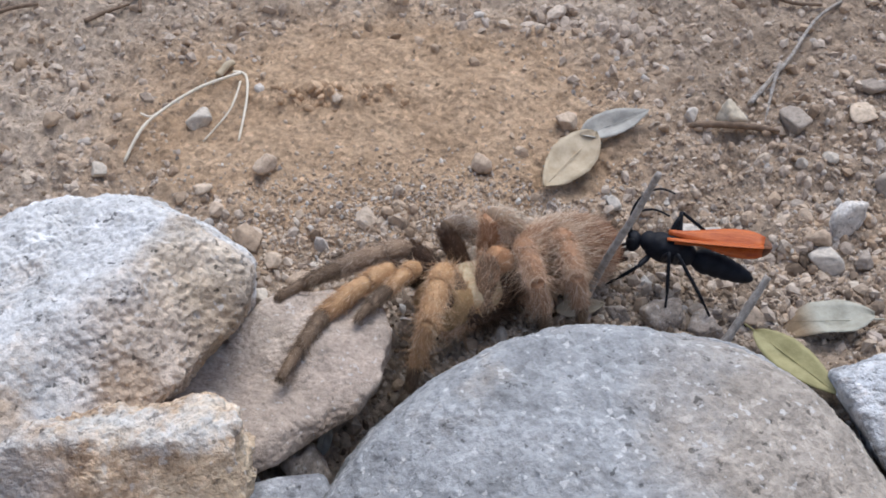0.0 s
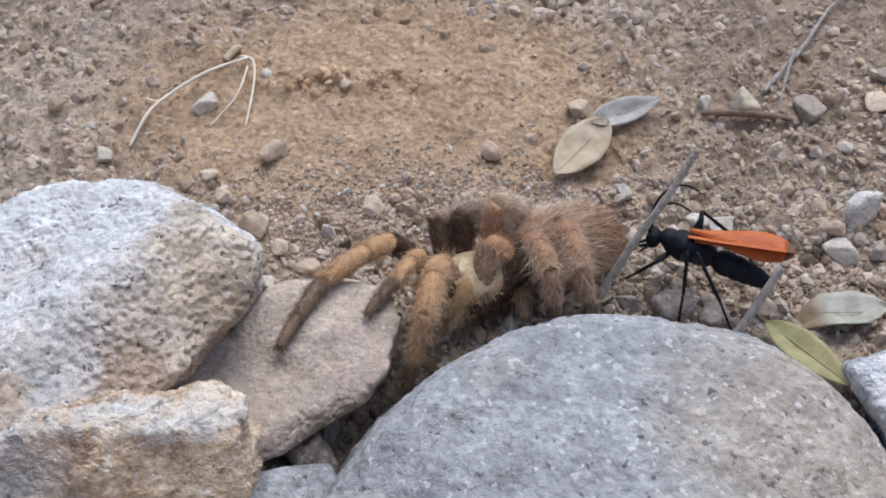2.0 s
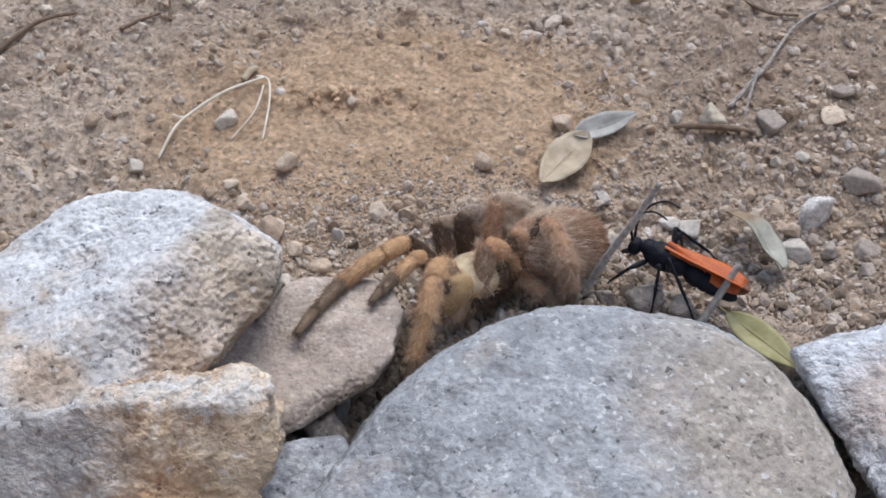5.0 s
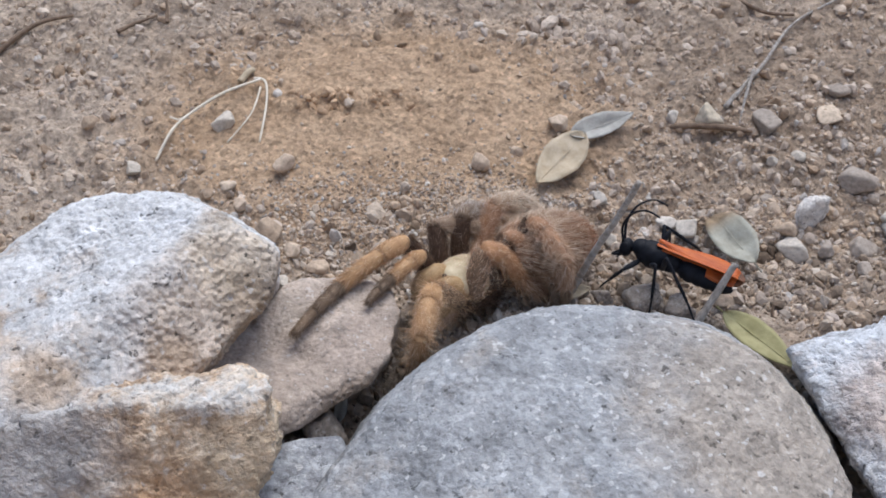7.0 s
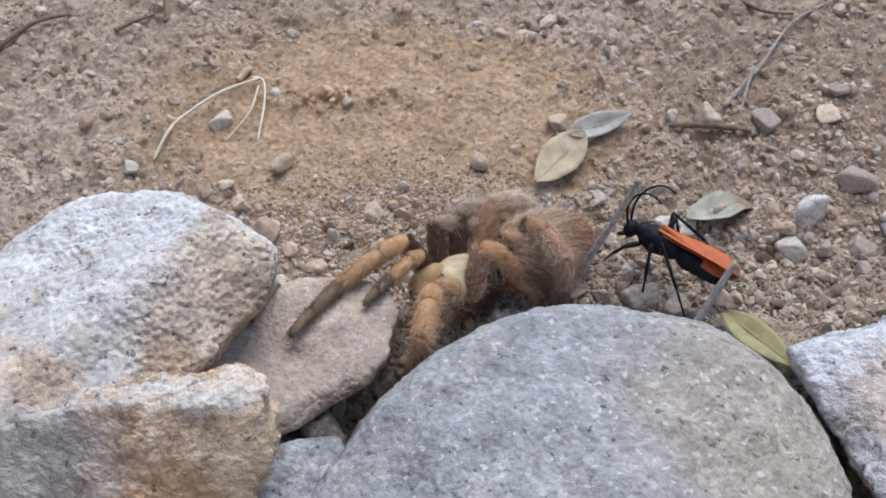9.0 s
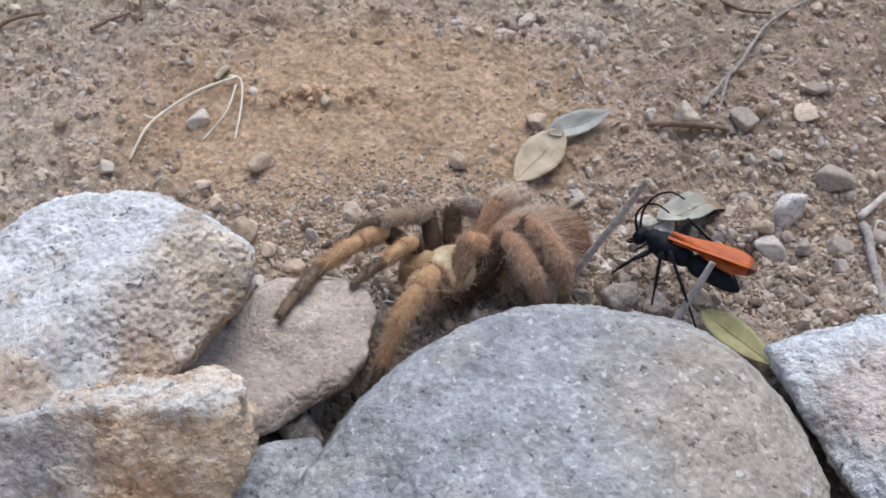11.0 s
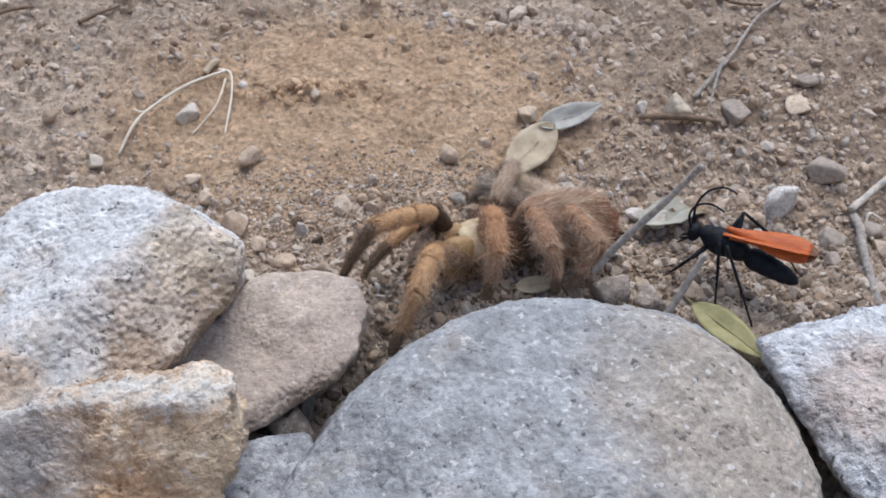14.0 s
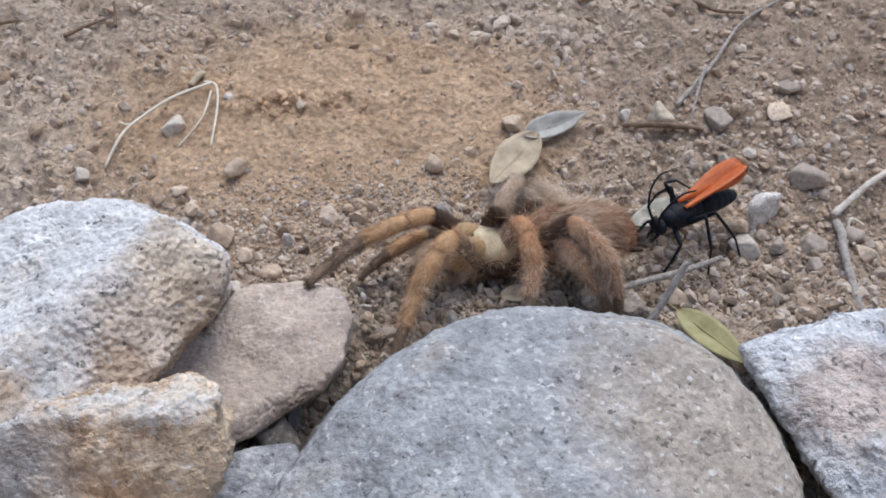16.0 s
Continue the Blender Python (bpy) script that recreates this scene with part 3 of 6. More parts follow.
def gravel_spots(count, low, high, x0=-0.19, x1=0.21, y0=-0.11, y1=0.14):
    spots = []
    while len(spots) < count:
        x, y = random.uniform(x0, x1), random.uniform(y0, y1)
        if random.random() < gravel_share(x, y) and (low < 0.0005 or is_clear(x, y)):
            spots.append((x, y, low * (high / low) ** (random.random() ** 2.2)))
    return spots


random.seed(11)
scatter("gravel", gravel_spots(9000, 0.0006, 0.0025), GRAVEL, "loose brown, tan and grey gravel over dry soil", "gravel")
scatter("grit", gravel_spots(22000, 0.0003, 0.0008), GRAVEL, "fine brown grit over dry soil", "grit", 1)

coarse = [(random.uniform(-0.035, 0.125), random.uniform(-0.062, 0.018), 0.0011 * 2.9 ** (random.random() ** 2.0)) for _ in range(760)]
coarse = [q for q in coarse if is_clear(*q[:2])]
scatter("gravel", [q for q in coarse if q[1] > 0.002], GRAVEL, "coarse angular brown gravel behind the animals", "gravel")
# from here towards the boulder the stones take the shade-darkened colour
scatter("gravel", [q for q in coarse if q[1] <= 0.002], SHADED_GRAVEL, "coarse angular grey-brown gravel behind the boulder, shade put into its colour", "gravel")

small = []
while len(small) < 6000:
    x, y = random.gauss(0.04, 0.06), random.gauss(-0.012, 0.028)
    if is_clear(x, y) and random.random() > 0.9 * clay(x, y):
        small.append((x, y, 0.0005 * 2.6 ** random.random()))
scatter("grit", [q for q in small if q[1] > -0.004], GRAVEL, "dense small angular gravel around the animals", "grit", 1)
# same darkened colour for the shade on the small stones
scatter("grit", [q for q in small if q[1] <= -0.004], SHADED_GRAVEL, "dense small grey-brown gravel behind the boulder, shade put into its colour", "grit", 1)
crumbs = gravel_spots(14000, 0.0006, 0.0026)
scatter("crumbs", [q for q in crumbs if clay(*q[:2]) < 0.25], CLOD, "grey-brown soil crumbs bedded in the bank", "soil crumbs", 1)
fines = []
while len(fines) < 4500:
    x, y = random.gauss(-0.005, 0.030), random.gauss(0.012, 0.010)
    if is_clear(x, y):
        fines.append((x, y, 0.0004 * 2.4 ** random.random()))
scatter("grit", fines, GRAVEL, "dense fine grit on the slope behind the tarantula", "grit", 1)
clods = [(-0.034 + random.gauss(0, 0.012), 0.0580 + random.gauss(0, 0.0022), random.uniform(0.0007, 0.0019)) for _ in range(60)]
scatter("clods", clods, CLAY_CLOD, "crumbled ochre clods along a small soil ledge", "soil clods")

heaps = [(0.0374 + random.gauss(0, 0.006), 0.0905 + random.gauss(0, 0.003), random.uniform(0.0010, 0.0030)) for _ in range(30)]
heaps += [(0.0540 + random.gauss(0, 0.006), 0.0850 + random.gauss(0, 0.004), random.uniform(0.0010, 0.0034)) for _ in range(34)]
scatter("clods", heaps, CLOD, "crumbled grey-brown clods in small heaps", "soil clods")

# ---- twigs, straw and leaves ----


def twig(name, points, radius, mat, label, category="twig", tip=0.5, sides=8, knots=0.15, forks=()):
    """A dry stick through points; forks are side shoots of the same stick."""
    def one(ps, r):
        line = curve_points(ps, 7)
        n = len(line)
        radii = [r * (1 + (tip - 1) * i / (n - 1)) * (1 + knots * noise.noise(p * 400)) for i, p in enumerate(line)]
        return tube(line, radii, sides)
    return thing(name, join(one(points, radius), *[one(f, radius * 0.8) for f in forks]), mat, label, category, "dry twigs")


def on(x, y, up=0.001):
    return (x, y, ground_z(x, y) + up)


def leaf_shape(length, width, fold=0.25, curl=0.15, wave=0.06, thick=0.00025, n=22, m=8, blunt=0.8, seed=0.0, hook=0.0):
    """A leaf along x from its stalk, folded at the midrib and curled, with two sides and an edge."""
    top = []
    for i in range(n + 1):
        s = i / n
        half = 0.5 * width * max(0.02, math.sin(math.pi * s ** blunt)) ** 0.75
        for j in range(m + 1):
            u = 2 * j / m - 1
            y = u * half
            z = fold * abs(y) + curl * length * (s - 0.5) ** 2 + wave * width * noise.noise(Vector((s * 4 + seed, u * 1.5, seed)))
            z -= 0.00012 * math.exp(-(u * 7) ** 2) + hook * length * max(0.0, s - 0.6) ** 2
            top.append(Vector((s * length, y * (1 + 0.06 * noise.noise(Vector((s * 14, u, seed)))), z)))
    k = m + 1
    vs = top + [v - Vector((0, 0, thick)) for v in top]
    o, fs = len(top), []
    for i in range(n):
        for j in range(m):
            a = i * k + j
            fs.append((a, a + k, a + k + 1, a + 1))
            fs.append((o + a, o + a + 1, o + a + k + 1, o + a + k))
    rim = [j for j in range(k)] + [i * k + m for i in range(1, n + 1)] + [n * k + j for j in range(m - 1, -1, -1)] + [i * k for i in range(n - 1, 0, -1)]
    fs += [(a, b, o + b, o + a) for a, b in zip(rim, rim[1:] + rim[:1])]
    stalk = tube([(-0.12 * length, 0, -0.0002), (0.3 * length, 0, curl * length * 0.04), (0.9 * length, 0, curl * length * 0.15)], [0.0003, 0.00016, 0.00006], 6)
    return join((vs, fs), stalk)


def lay(a, b, tilt=0, lift=0.0):
    """A pose from a towards b, rolled by tilt about its length."""
    a, b = Vector(a), Vector(b)
    x = (b - a).normalized()
    z = Vector((0, -0.24, 0.97))
    y = z.cross(x).normalized()
    m = Matrix((x, y, x.cross(y))).transposed().to_4x4()
    return Matrix.Translation(a + Vector((0, 0, lift))) @ m @ pose(0, 0, 0, tilt)


def leaf(geo, m, mat, label):
    ob = thing("leaf", geo, mat, label, "leaf", "fallen leaves")
    ob.matrix_basis = m
    return ob


leaf(leaf_shape(0.026, 0.0125, 0.10, 0.3, 0.10, seed=1), lay(on(0.0440, 0.0400), on(0.0280, 0.0195), -8, 0.0015), TAN_LEAF, "dry tan oval leaf lying on the soil")
leaf(leaf_shape(0.0235, 0.0085, 0.45, 0.25, 0.08, seed=2), lay(on(0.0398, 0.0393), on(0.0618, 0.0501), 12, 0.0018), GREY_LEAF, "narrow dry grey leaf lying on the soil")
leaf(leaf_shape(0.0270, 0.0086, 0.25, 0.05, 0.05, seed=3), lay(on(0.0765, -0.0300), on(0.0905, -0.0545), 10, 0.0030), GREEN_LEAF, "faded yellow-green leaf leaning on the boulder")
flying_leaf = leaf(leaf_shape(0.0235, 0.0120, 0.28, 0.25, 0.10, seed=4, blunt=0.9, hook=1.9), pose(0, 0, 0), CURLED_LEAF, "pale dry leaf with a curled brown tip, blown about")
leaf(leaf_shape(0.0080, 0.0032, 0.3, 0.3, 0.10, seed=5), lay(on(-0.0268, -0.0625, 0.004), (-0.0238, -0.0560, 0.0040), 25), GREY_LEAF, "small curled dry leaf wedged in the gap between stones")
leaf(leaf_shape(0.0130, 0.0052, 0.2, 0.15, 0.08, seed=6), lay(on(0.0285, -0.0225, 0.0025), on(0.0420, -0.0200, 0.0025), 15), TAN_LEAF, "pale tan leaf scrap on the gravel under the tarantula")
thing("bark_sliver", join(tube(curve_points([on(0.0725, 0.0455, 0.002), on(0.085, 0.0450, 0.003), on(0.0985, 0.0432, 0.002)], 6), [0.0005, 0.0009, 0.0011, 0.0011, 0.0010, 0.0011, 0.0012, 0.0011, 0.0010, 0.0010, 0.0009, 0.0007, 0.0004], 7)), BROWN_WOOD, "thin brown bark sliver lying across pebbles", "bark")
twig("dry_stalk", [on(-0.0902, 0.0335), on(-0.0865, 0.0420, 0.002), on(-0.0823, 0.0493, 0.003), on(-0.0718, 0.0573, 0.004), on(-0.0602, 0.0643, 0.003)], 0.00050, STRAW, "pale forked dry grass stalk lying on the soil", "stalk", 0.9, forks=[[on(-0.0823, 0.0493, 0.003), on(-0.0850, 0.0488, 0.002), on(-0.0878, 0.0488, 0.001)]])
twig("dry_stalk", [on(-0.0600, 0.0620, 0.002), on(-0.0619, 0.0507, 0.003), on(-0.0690, 0.0420, 0.0)], 0.00036, STRAW, "thin pale dry grass stalk lying on the soil", "stalk", 0.7)
twig("dry_stalk", [on(-0.0625, 0.0655, 0.002), on(-0.0585, 0.0635, 0.003), on(-0.0573, 0.0544, 0.003), on(-0.0582, 0.0400, 0.0)], 0.00044, STRAW, "thin pale dry grass stalk lying on the soil", "stalk", 0.8)
twig("root_piece", [on(-0.0668, 0.0640, 0.001), on(-0.0645, 0.0680, 0.002), on(-0.0632, 0.0700, 0.001)], 0.0013, TAN_LEAF, "short pale root stub in the soil", "root", 0.7)
twig("twig", [on(0.0915, 0.0535), on(0.1000, 0.0640, 0.003), on(0.1078, 0.0735, 0.003), on(0.1209, 0.0920, 0.002), on(0.1385, 0.1030, 0.002), on(0.1520, 0.1150, 0.001)], 0.0008, GREY_WOOD, "long thin weathered twig lying up the bank", forks=[[on(0.1030, 0.0680, 0.003), on(0.0985, 0.0570, 0.002), on(0.0955, 0.0480, 0.0)]])
twig("twig", [on(0.1000, 0.1080), on(0.1121, 0.0990, 0.002), on(0.1224, 0.0960, 0.001)], 0.0009, BROWN_WOOD, "short thin brown twig lying on the soil")
twig("twig", [on(-0.1560, 0.0750), on(-0.1411, 0.0892, 0.002), on(-0.1290, 0.0967, 0.001)], 0.0011, BROWN_WOOD, "dark brown twig lying on the soil")
twig("twig", [on(-0.1114, 0.0865), on(-0.1060, 0.0925, 0.002), on(-0.1000, 0.0976, 0.001)], 0.0009, BROWN_WOOD, "short dark brown twig lying on the soil")
twig("twig", [on(-0.0957, 0.0930), on(-0.0960, 0.0965, 0.003), on(-0.0964, 0.1000, 0.005)], 0.0007, BROWN_WOOD, "small dark twig stub in the soil")
twig("stick", [on(0.0660, -0.0360, -0.002), (0.0716, -0.0320, 0.0086), (0.0770, -0.0282, 0.0185)], 0.0011, GREY_WOOD, "short grey weathered stick standing out of the gravel", tip=0.85)
twig("stick", [on(0.1326, 0.0085, 0.001), on(0.1308, -0.0010, 0.003), on(0.1290, -0.0100, 0.002), on(0.1274, -0.0310, 0.001)], 0.0014, GREY_WOOD, "crooked grey weathered stick lying on the soil", tip=0.9)
twig("dry_stalk", [on(0.1313, 0.0085, 0.003), on(0.1408, 0.0160, 0.004), on(0.1455, 0.0189, 0.004), on(0.1620, 0.0313, 0.002)], 0.0011, PALE_PEBBLE, "white bleached dry stalk lying on the soil", "stalk", 0.9)
twig("dry_stalk", [on(0.1346, -0.0030, 0.002), on(0.1348, 0.0035, 0.003), on(0.1360, 0.0060, 0.004), on(0.1405, 0.0067, 0.001)], 0.0005, STRAW, "small hooked dry stalk in the gravel", "stalk", 0.8)
twig("dry_stalk", [on(0.0905, -0.0290, 0.0), on(0.0903, -0.0280, 0.0015), on(0.0908, -0.0268, 0.003)], 0.0006, BROWN_WOOD, "small brown stem stub in the gravel", "stalk", 0.6)
twig("dry_stalk", [on(0.0780, -0.0340, 0.001), on(0.0775, -0.0320, 0.002), on(0.0785, -0.0300, 0.003)], 0.0005, STRAW, "tiny pale straw piece beside a leaf", "stalk", 0.8)
tilting_stick = twig("stick", [(0, 0, 0), (0.015, 0.0003, 0.0002), (0.030, -0.0004, 0.0003), (0.043, 0.0, 0.0)], 0.00105, GREY_WOOD, "thin grey weathered stick leaning over the gravel", tip=0.75)

# ---- the two animals: a tarantula, and a wasp that drags it ----


def hairs(spots, length, width, rng, spread=0.26, droop=0.25):
    """Tapered, bent hairs with three sides. spots: root, direction."""
    vs, fs = [], []
    for p, d in spots:
        d = (d + Vector((rng.gauss(0, spread), rng.gauss(0, spread), rng.gauss(0, spread)))).normalized()
        s = d.orthogonal().normalized()
        o = d.cross(s)
        k = length * rng.uniform(0.5, 1.3)
        bend = Vector((rng.gauss(0, droop), rng.gauss(0, droop), -droop * rng.random())) * k
        n = len(vs)
        for f, w in ((0.0, 1.0), (0.55, 0.75)):
            c = p + d * (k * f) + bend * f * f
            for a in (0.0, 2.1, 4.2):
                vs.append(c + (s * math.cos(a) + o * math.sin(a)) * (width * w * 0.5))
        vs.append(p + d * k + bend)
        for i in range(3):
            j = (i + 1) % 3
            fs += [(n + i, n + j, n + 3 + j, n + 3 + i), (n + 3 + i, n + 3 + j, n + 6)]
    return vs, fs


def segment(length, r0, r1, r2, sides=14, rings=10):
    """A limb segment along x with radii at root, middle and end."""
    pts = [(length * i / rings, 0, 0) for i in range(rings + 1)]
    radii = []
    for i in range(rings + 1):
        s = i / rings
        r = (r0 + (r1 - r0) * math.sin(math.pi * min(s, 0.5))) if s < 0.5 else (r2 + (r1 - r2) * math.sin(math.pi * (1 - s)))
        radii.append(r * (0.84 if i in (0, rings) else 1.0))
    return tube(pts, radii, sides), radii


def limb_part(name, length, r0, r1, r2, skin, hair, parent, rng, count, hair_length, label=""):
    geo, radii = segment(length, r0, r1, r2)
    ob = part(name, geo, skin, parent, label)
    if count:
        spots = []
        for _ in range(count):
            s, a = rng.random(), rng.uniform(0, 2 * math.pi)
            r = radii[min(int(s * len(radii)), len(radii) - 1)] * 0.95
            n = Vector((0, math.cos(a), math.sin(a)))
            spots.append((Vector((s * length, 0, 0)) + n * r, n * 0.55 + Vector((0.75, 0, 0))))
        part("hair", hairs(spots, hair_length, 0.00011, rng), hair, ob)["kind"] = "stuff"
    return ob


def fur_on(centre, radii, count, rng, back=0.8, keep=None):
    spots = []
    while len(spots) < count:
        d = Vector((rng.gauss(0, 1), rng.gauss(0, 1), rng.gauss(0, 1))).normalized()
        if keep and not keep(d):
            continue
        p = Vector(centre) + Vector((d.x * radii[0], d.y * radii[1], d.z * radii[2])) * 0.98
        n = Vector((d.x / radii[0], d.y / radii[1], d.z / radii[2])).normalized()
        spots.append((p, n * 0.6 + Vector((-back, 0, 0.0))))
    return spots


def carapace_shape():
    vs, fs = ellipsoid((0.0200, 0, 0.0008), (0.0082, 0.0074, 0.0050), 6)
    out = []
    for v in vs:
        d = v - Vector((0.0180, 0, 0.0005))
        a = math.atan2(d.y, d.x)
        k = math.hypot(d.x, d.y) / 0.009
        h = 0.0
        if v.z > 0.0005:
            h = -0.00035 * (0.5 + 0.5 * math.cos(a * 8)) ** 4 * min(1, k) - 0.0009 * math.exp(-(k * 5) ** 2)
            h += 0.0009 * math.exp(-((v.x - 0.0260) / 0.002) ** 2 - (v.y / 0.0022) ** 2)
        out.append(v + Vector((0, 0, h)))
    return out, fs


LEGS = {
    # root x, y, z; lengths of femur, of patella and tibia, and of metatarsus and tarsus; thickness
    "r1": ((0.0255, -0.0055, -0.002), (0.0158, 0.0212, 0.0212), 0.92),
    "r2": ((0.0225, -0.0065, -0.002), (0.0135, 0.018, 0.018), 0.88),
    "r3": ((0.017, -0.0062, -0.002), (0.014, 0.0145, 0.0145), 0.92),
    "r4": ((0.012, -0.005, -0.001), (0.0165, 0.0155, 0.015), 1),
    "l1": ((0.0255, 0.0055, -0.002), (0.0125, 0.0175, 0.0185), 1.05),
    "l2": ((0.022, 0.0065, -0.002), (0.014, 0.0145, 0.0145), 1.05),
    "l3": ((0.0165, 0.0062, -0.002), (0.015, 0.0145, 0.015), 1.02),
    "l4": ((0.012, 0.005, -0.001), (0.018, 0.0155, 0.016), 1.02),
    "pr": ((0.0285, -0.004, -0.002), (0.01, 0.0115, 0.011), 0.78),
    "pl": ((0.0285, 0.004, -0.002), (0.0105, 0.0105, 0.0105), 0.78),
}


def sleeve(points, radii, sides=14, steps=4):
    """A limb segment along points, smooth between them and closed at both ends; also its line and radii."""
    line = curve_points(points, steps)
    thick = [v.x for v in curve_points([(r, 0, 0) for r in radii], steps)]
    thick[0], thick[-1] = thick[0] * 0.93, thick[-1] * 0.93
    return tube(line, thick, sides), line, thick


def fuzz(line, thick, count, rng, along=0.95, out=0.40, low=0.0, high=1.0, keep=None):
    """Roots and directions of hairs on a sleeve, combed towards its end."""
    spots, n = [], len(line) - 1
    while len(spots) < count:
        s, a = rng.uniform(low, high) * n, rng.uniform(0, 2 * math.pi)
        i = min(int(s), n - 1)
        d = (line[i + 1] - line[i]).normalized()
        y = Vector((0, 1, 0))
        normal = y * math.cos(a) + d.cross(y).normalized() * math.sin(a) * -1
        if keep and not keep(normal):
            continue
        p = line[i].lerp(line[i + 1], s - i) + normal * (thick[i] * 0.94)
        spots.append((p, normal * out + d * along))
    return spots


def stuff(ob):
    ob["kind"] = "stuff"
    return ob


# skin and hair of femur, of patella and tibia, of metatarsus, of tarsus; length of the long hairs and how many
COATS = {
    "r1": (DARK_SKIN, DARK_HAIR, TAN_SKIN, TAN_HAIR, DUSK_SKIN, DUSK_HAIR, 0.0024, 60),
    "r2": (DARK_SKIN, DARK_HAIR, DUN_SKIN, DUN_HAIR, DUSK_SKIN, DUSK_HAIR, 0.0032, 160),
    "r3": (DARK_SKIN, DARK_HAIR, DUSK_SKIN, GREY_HAIR, DUSK_SKIN, GREY_HAIR, 0.0036, 220),
    "r4": (RUST_SKIN, RED_HAIR, DUN_SKIN, BLOND_HAIR, DUSK_SKIN, RED_HAIR, 0.0050, 420),
    "l1": (DUSK_SKIN, TAN_HAIR, TAN_SKIN, TAN_HAIR, TAN_SKIN, TAN_HAIR, 0.0039, 300),
    "l2": (DUSK_SKIN, RED_HAIR, AMBER_SKIN, AMBER_HAIR, RUST_SKIN, RED_HAIR, 0.0044, 260),
    "l3": (DARK_SKIN, DARK_HAIR, RUST_SKIN, RED_HAIR, RUST_SKIN, RED_HAIR, 0.0036, 260),
    "l4": (DARK_SKIN, DARK_HAIR, RUST_SKIN, RED_HAIR, RUST_SKIN, RED_HAIR, 0.0036, 260),
    "pr": (DARK_SKIN, DARK_HAIR, TAN_SKIN, TAN_HAIR, DUSK_SKIN, DUSK_HAIR, 0.0022, 50),
    "pl": (DARK_SKIN, DARK_HAIR, DUN_SKIN, DUN_HAIR, DUSK_SKIN, DUSK_HAIR, 0.0022, 50),
}


def build_limb(key, body, rng):
    """The three jointed stretches of a leg or a palp, each along its own x."""
    root, (a, b, f), k = LEGS[key]
    palp = "palp_" if key[0] == "p" else ""
    femur_skin, femur_hair, shin_skin, shin_hair, foot_skin, foot_hair, guard, many = COATS[key]
    share = 0.55 if palp else 1.0

    geo, line, thick = sleeve([(0, 0, 0), (a * 0.35, 0, 0.0005), (a * 0.75, 0, 0.0004), (a, 0, 0)], [0.0021 * k, 0.0027 * k, 0.0027 * k, 0.0023 * k])
    femur = part(palp + "femur", geo, femur_skin, body, "dark brown femur" if femur_skin == DARK_SKIN else "tawny hairy femur")
    coat = hairs(fuzz(line, thick, int(1300 * share), rng), 0.0018, 0.00009, rng)
    coat = join(coat, hairs(fuzz(line, thick, many, rng, 0.6, 0.7), guard, 0.00008, rng, 0.3, 0.4))
    stuff(part("hair", coat, femur_hair, femur))

    knee = (b * 0.37, 0, 0.0014 * k)
    geo, line, thick = sleeve([knee, (b * 0.62, 0, 0.0011 * k), (b * 0.86, 0, 0.0004 * k), (b, 0, 0)], [0.0023 * k, 0.0025 * k, 0.0022 * k, 0.0018 * k])
    tibia = part(palp + "tibia", geo, shin_skin, body, "golden hairy tibia" if shin_skin == TAN_SKIN else "rusty hairy tibia")
    geo, line2, thick2 = sleeve([(-0.0004, 0, 0), (b * 0.10, 0, 0.0007 * k), (b * 0.26, 0, 0.0014 * k), knee], [0.0022 * k, 0.0026 * k, 0.0027 * k, 0.0024 * k])
    part(palp + "patella", geo, shin_skin, tibia, "smooth rounded knee segment")
    coat = join(hairs(fuzz(line, thick, int(1500 * share), rng), 0.0018, 0.00009, rng), hairs(fuzz(line2, thick2, int(1100 * share), rng, 0.9, 0.4), 0.0016, 0.00009, rng))
    stuff(part("hair", coat, shin_hair, tibia))
    if many > 100:
        coat = hairs(fuzz(line, thick, many, rng, 0.7, 0.65) + fuzz(line2, thick2, many // 2, rng, 0.7, 0.65), guard, 0.00009, rng, 0.3, 0.55)
        stuff(part("guard_hair", coat, PALE_HAIR if key in ("l3", "l4") else shin_hair, tibia, "long wispy pale hairs"))

    cut = f * 0.60
    geo, line, thick = sleeve([(-0.0003, 0, 0), (f * 0.25, 0, 0.0003), (cut, 0, 0.0004)], [0.0018 * k, 0.00175 * k, 0.00145 * k])
    metatarsus = part(palp + "metatarsus", geo, foot_skin, body)
    geo, line2, thick2 = sleeve([(cut, 0, 0.0004), (f * 0.8, 0, 0.0003), (f * 0.97, 0, -0.0001), (f, 0, -0.0003)], [0.00138 * k, 0.00135 * k, 0.0011 * k, 0.0006 * k])
    part(palp + "tarsus", geo, DUSK_SKIN, metatarsus, "dusky brown tarsus")
    coat = hairs(fuzz(line, thick, int(1100 * share), rng), 0.0019, 0.00009, rng)
    if many > 150:
        coat = join(coat, hairs(fuzz(line, thick, many, rng, 0.7, 0.65), guard * 0.9, 0.00009, rng, 0.3, 0.55))
    stuff(part("hair", coat, foot_hair, metatarsus))
    stuff(part("pad_hair", hairs(fuzz(line2, thick2, int(700 * share), rng), 0.0010, 0.00009, rng), DUSK_HAIR, metatarsus, "short dusky foot hair"))
    part("claw", tube(curve_points([(f, 0, -0.0002), (f + 0.0006, 0, -0.0002), (f + 0.0010, 0, -0.0007)], 3), [0.00016, 0.00015, 0.00014, 0.00012, 0.0001, 0.00008, 0.00004], 6), BLACK, metatarsus)
    base = Vector(root)
    hip = tube([base * 0.62 + Vector((0.0075, 0, -0.0022)), base * 0.85 + Vector((0.003, 0, -0.0012)), base], [0.0022 * k, 0.0029 * k, 0.0022 * k], 12)
    part(palp + "coxa", hip, DARK_SKIN, body, "dark brown coxa")
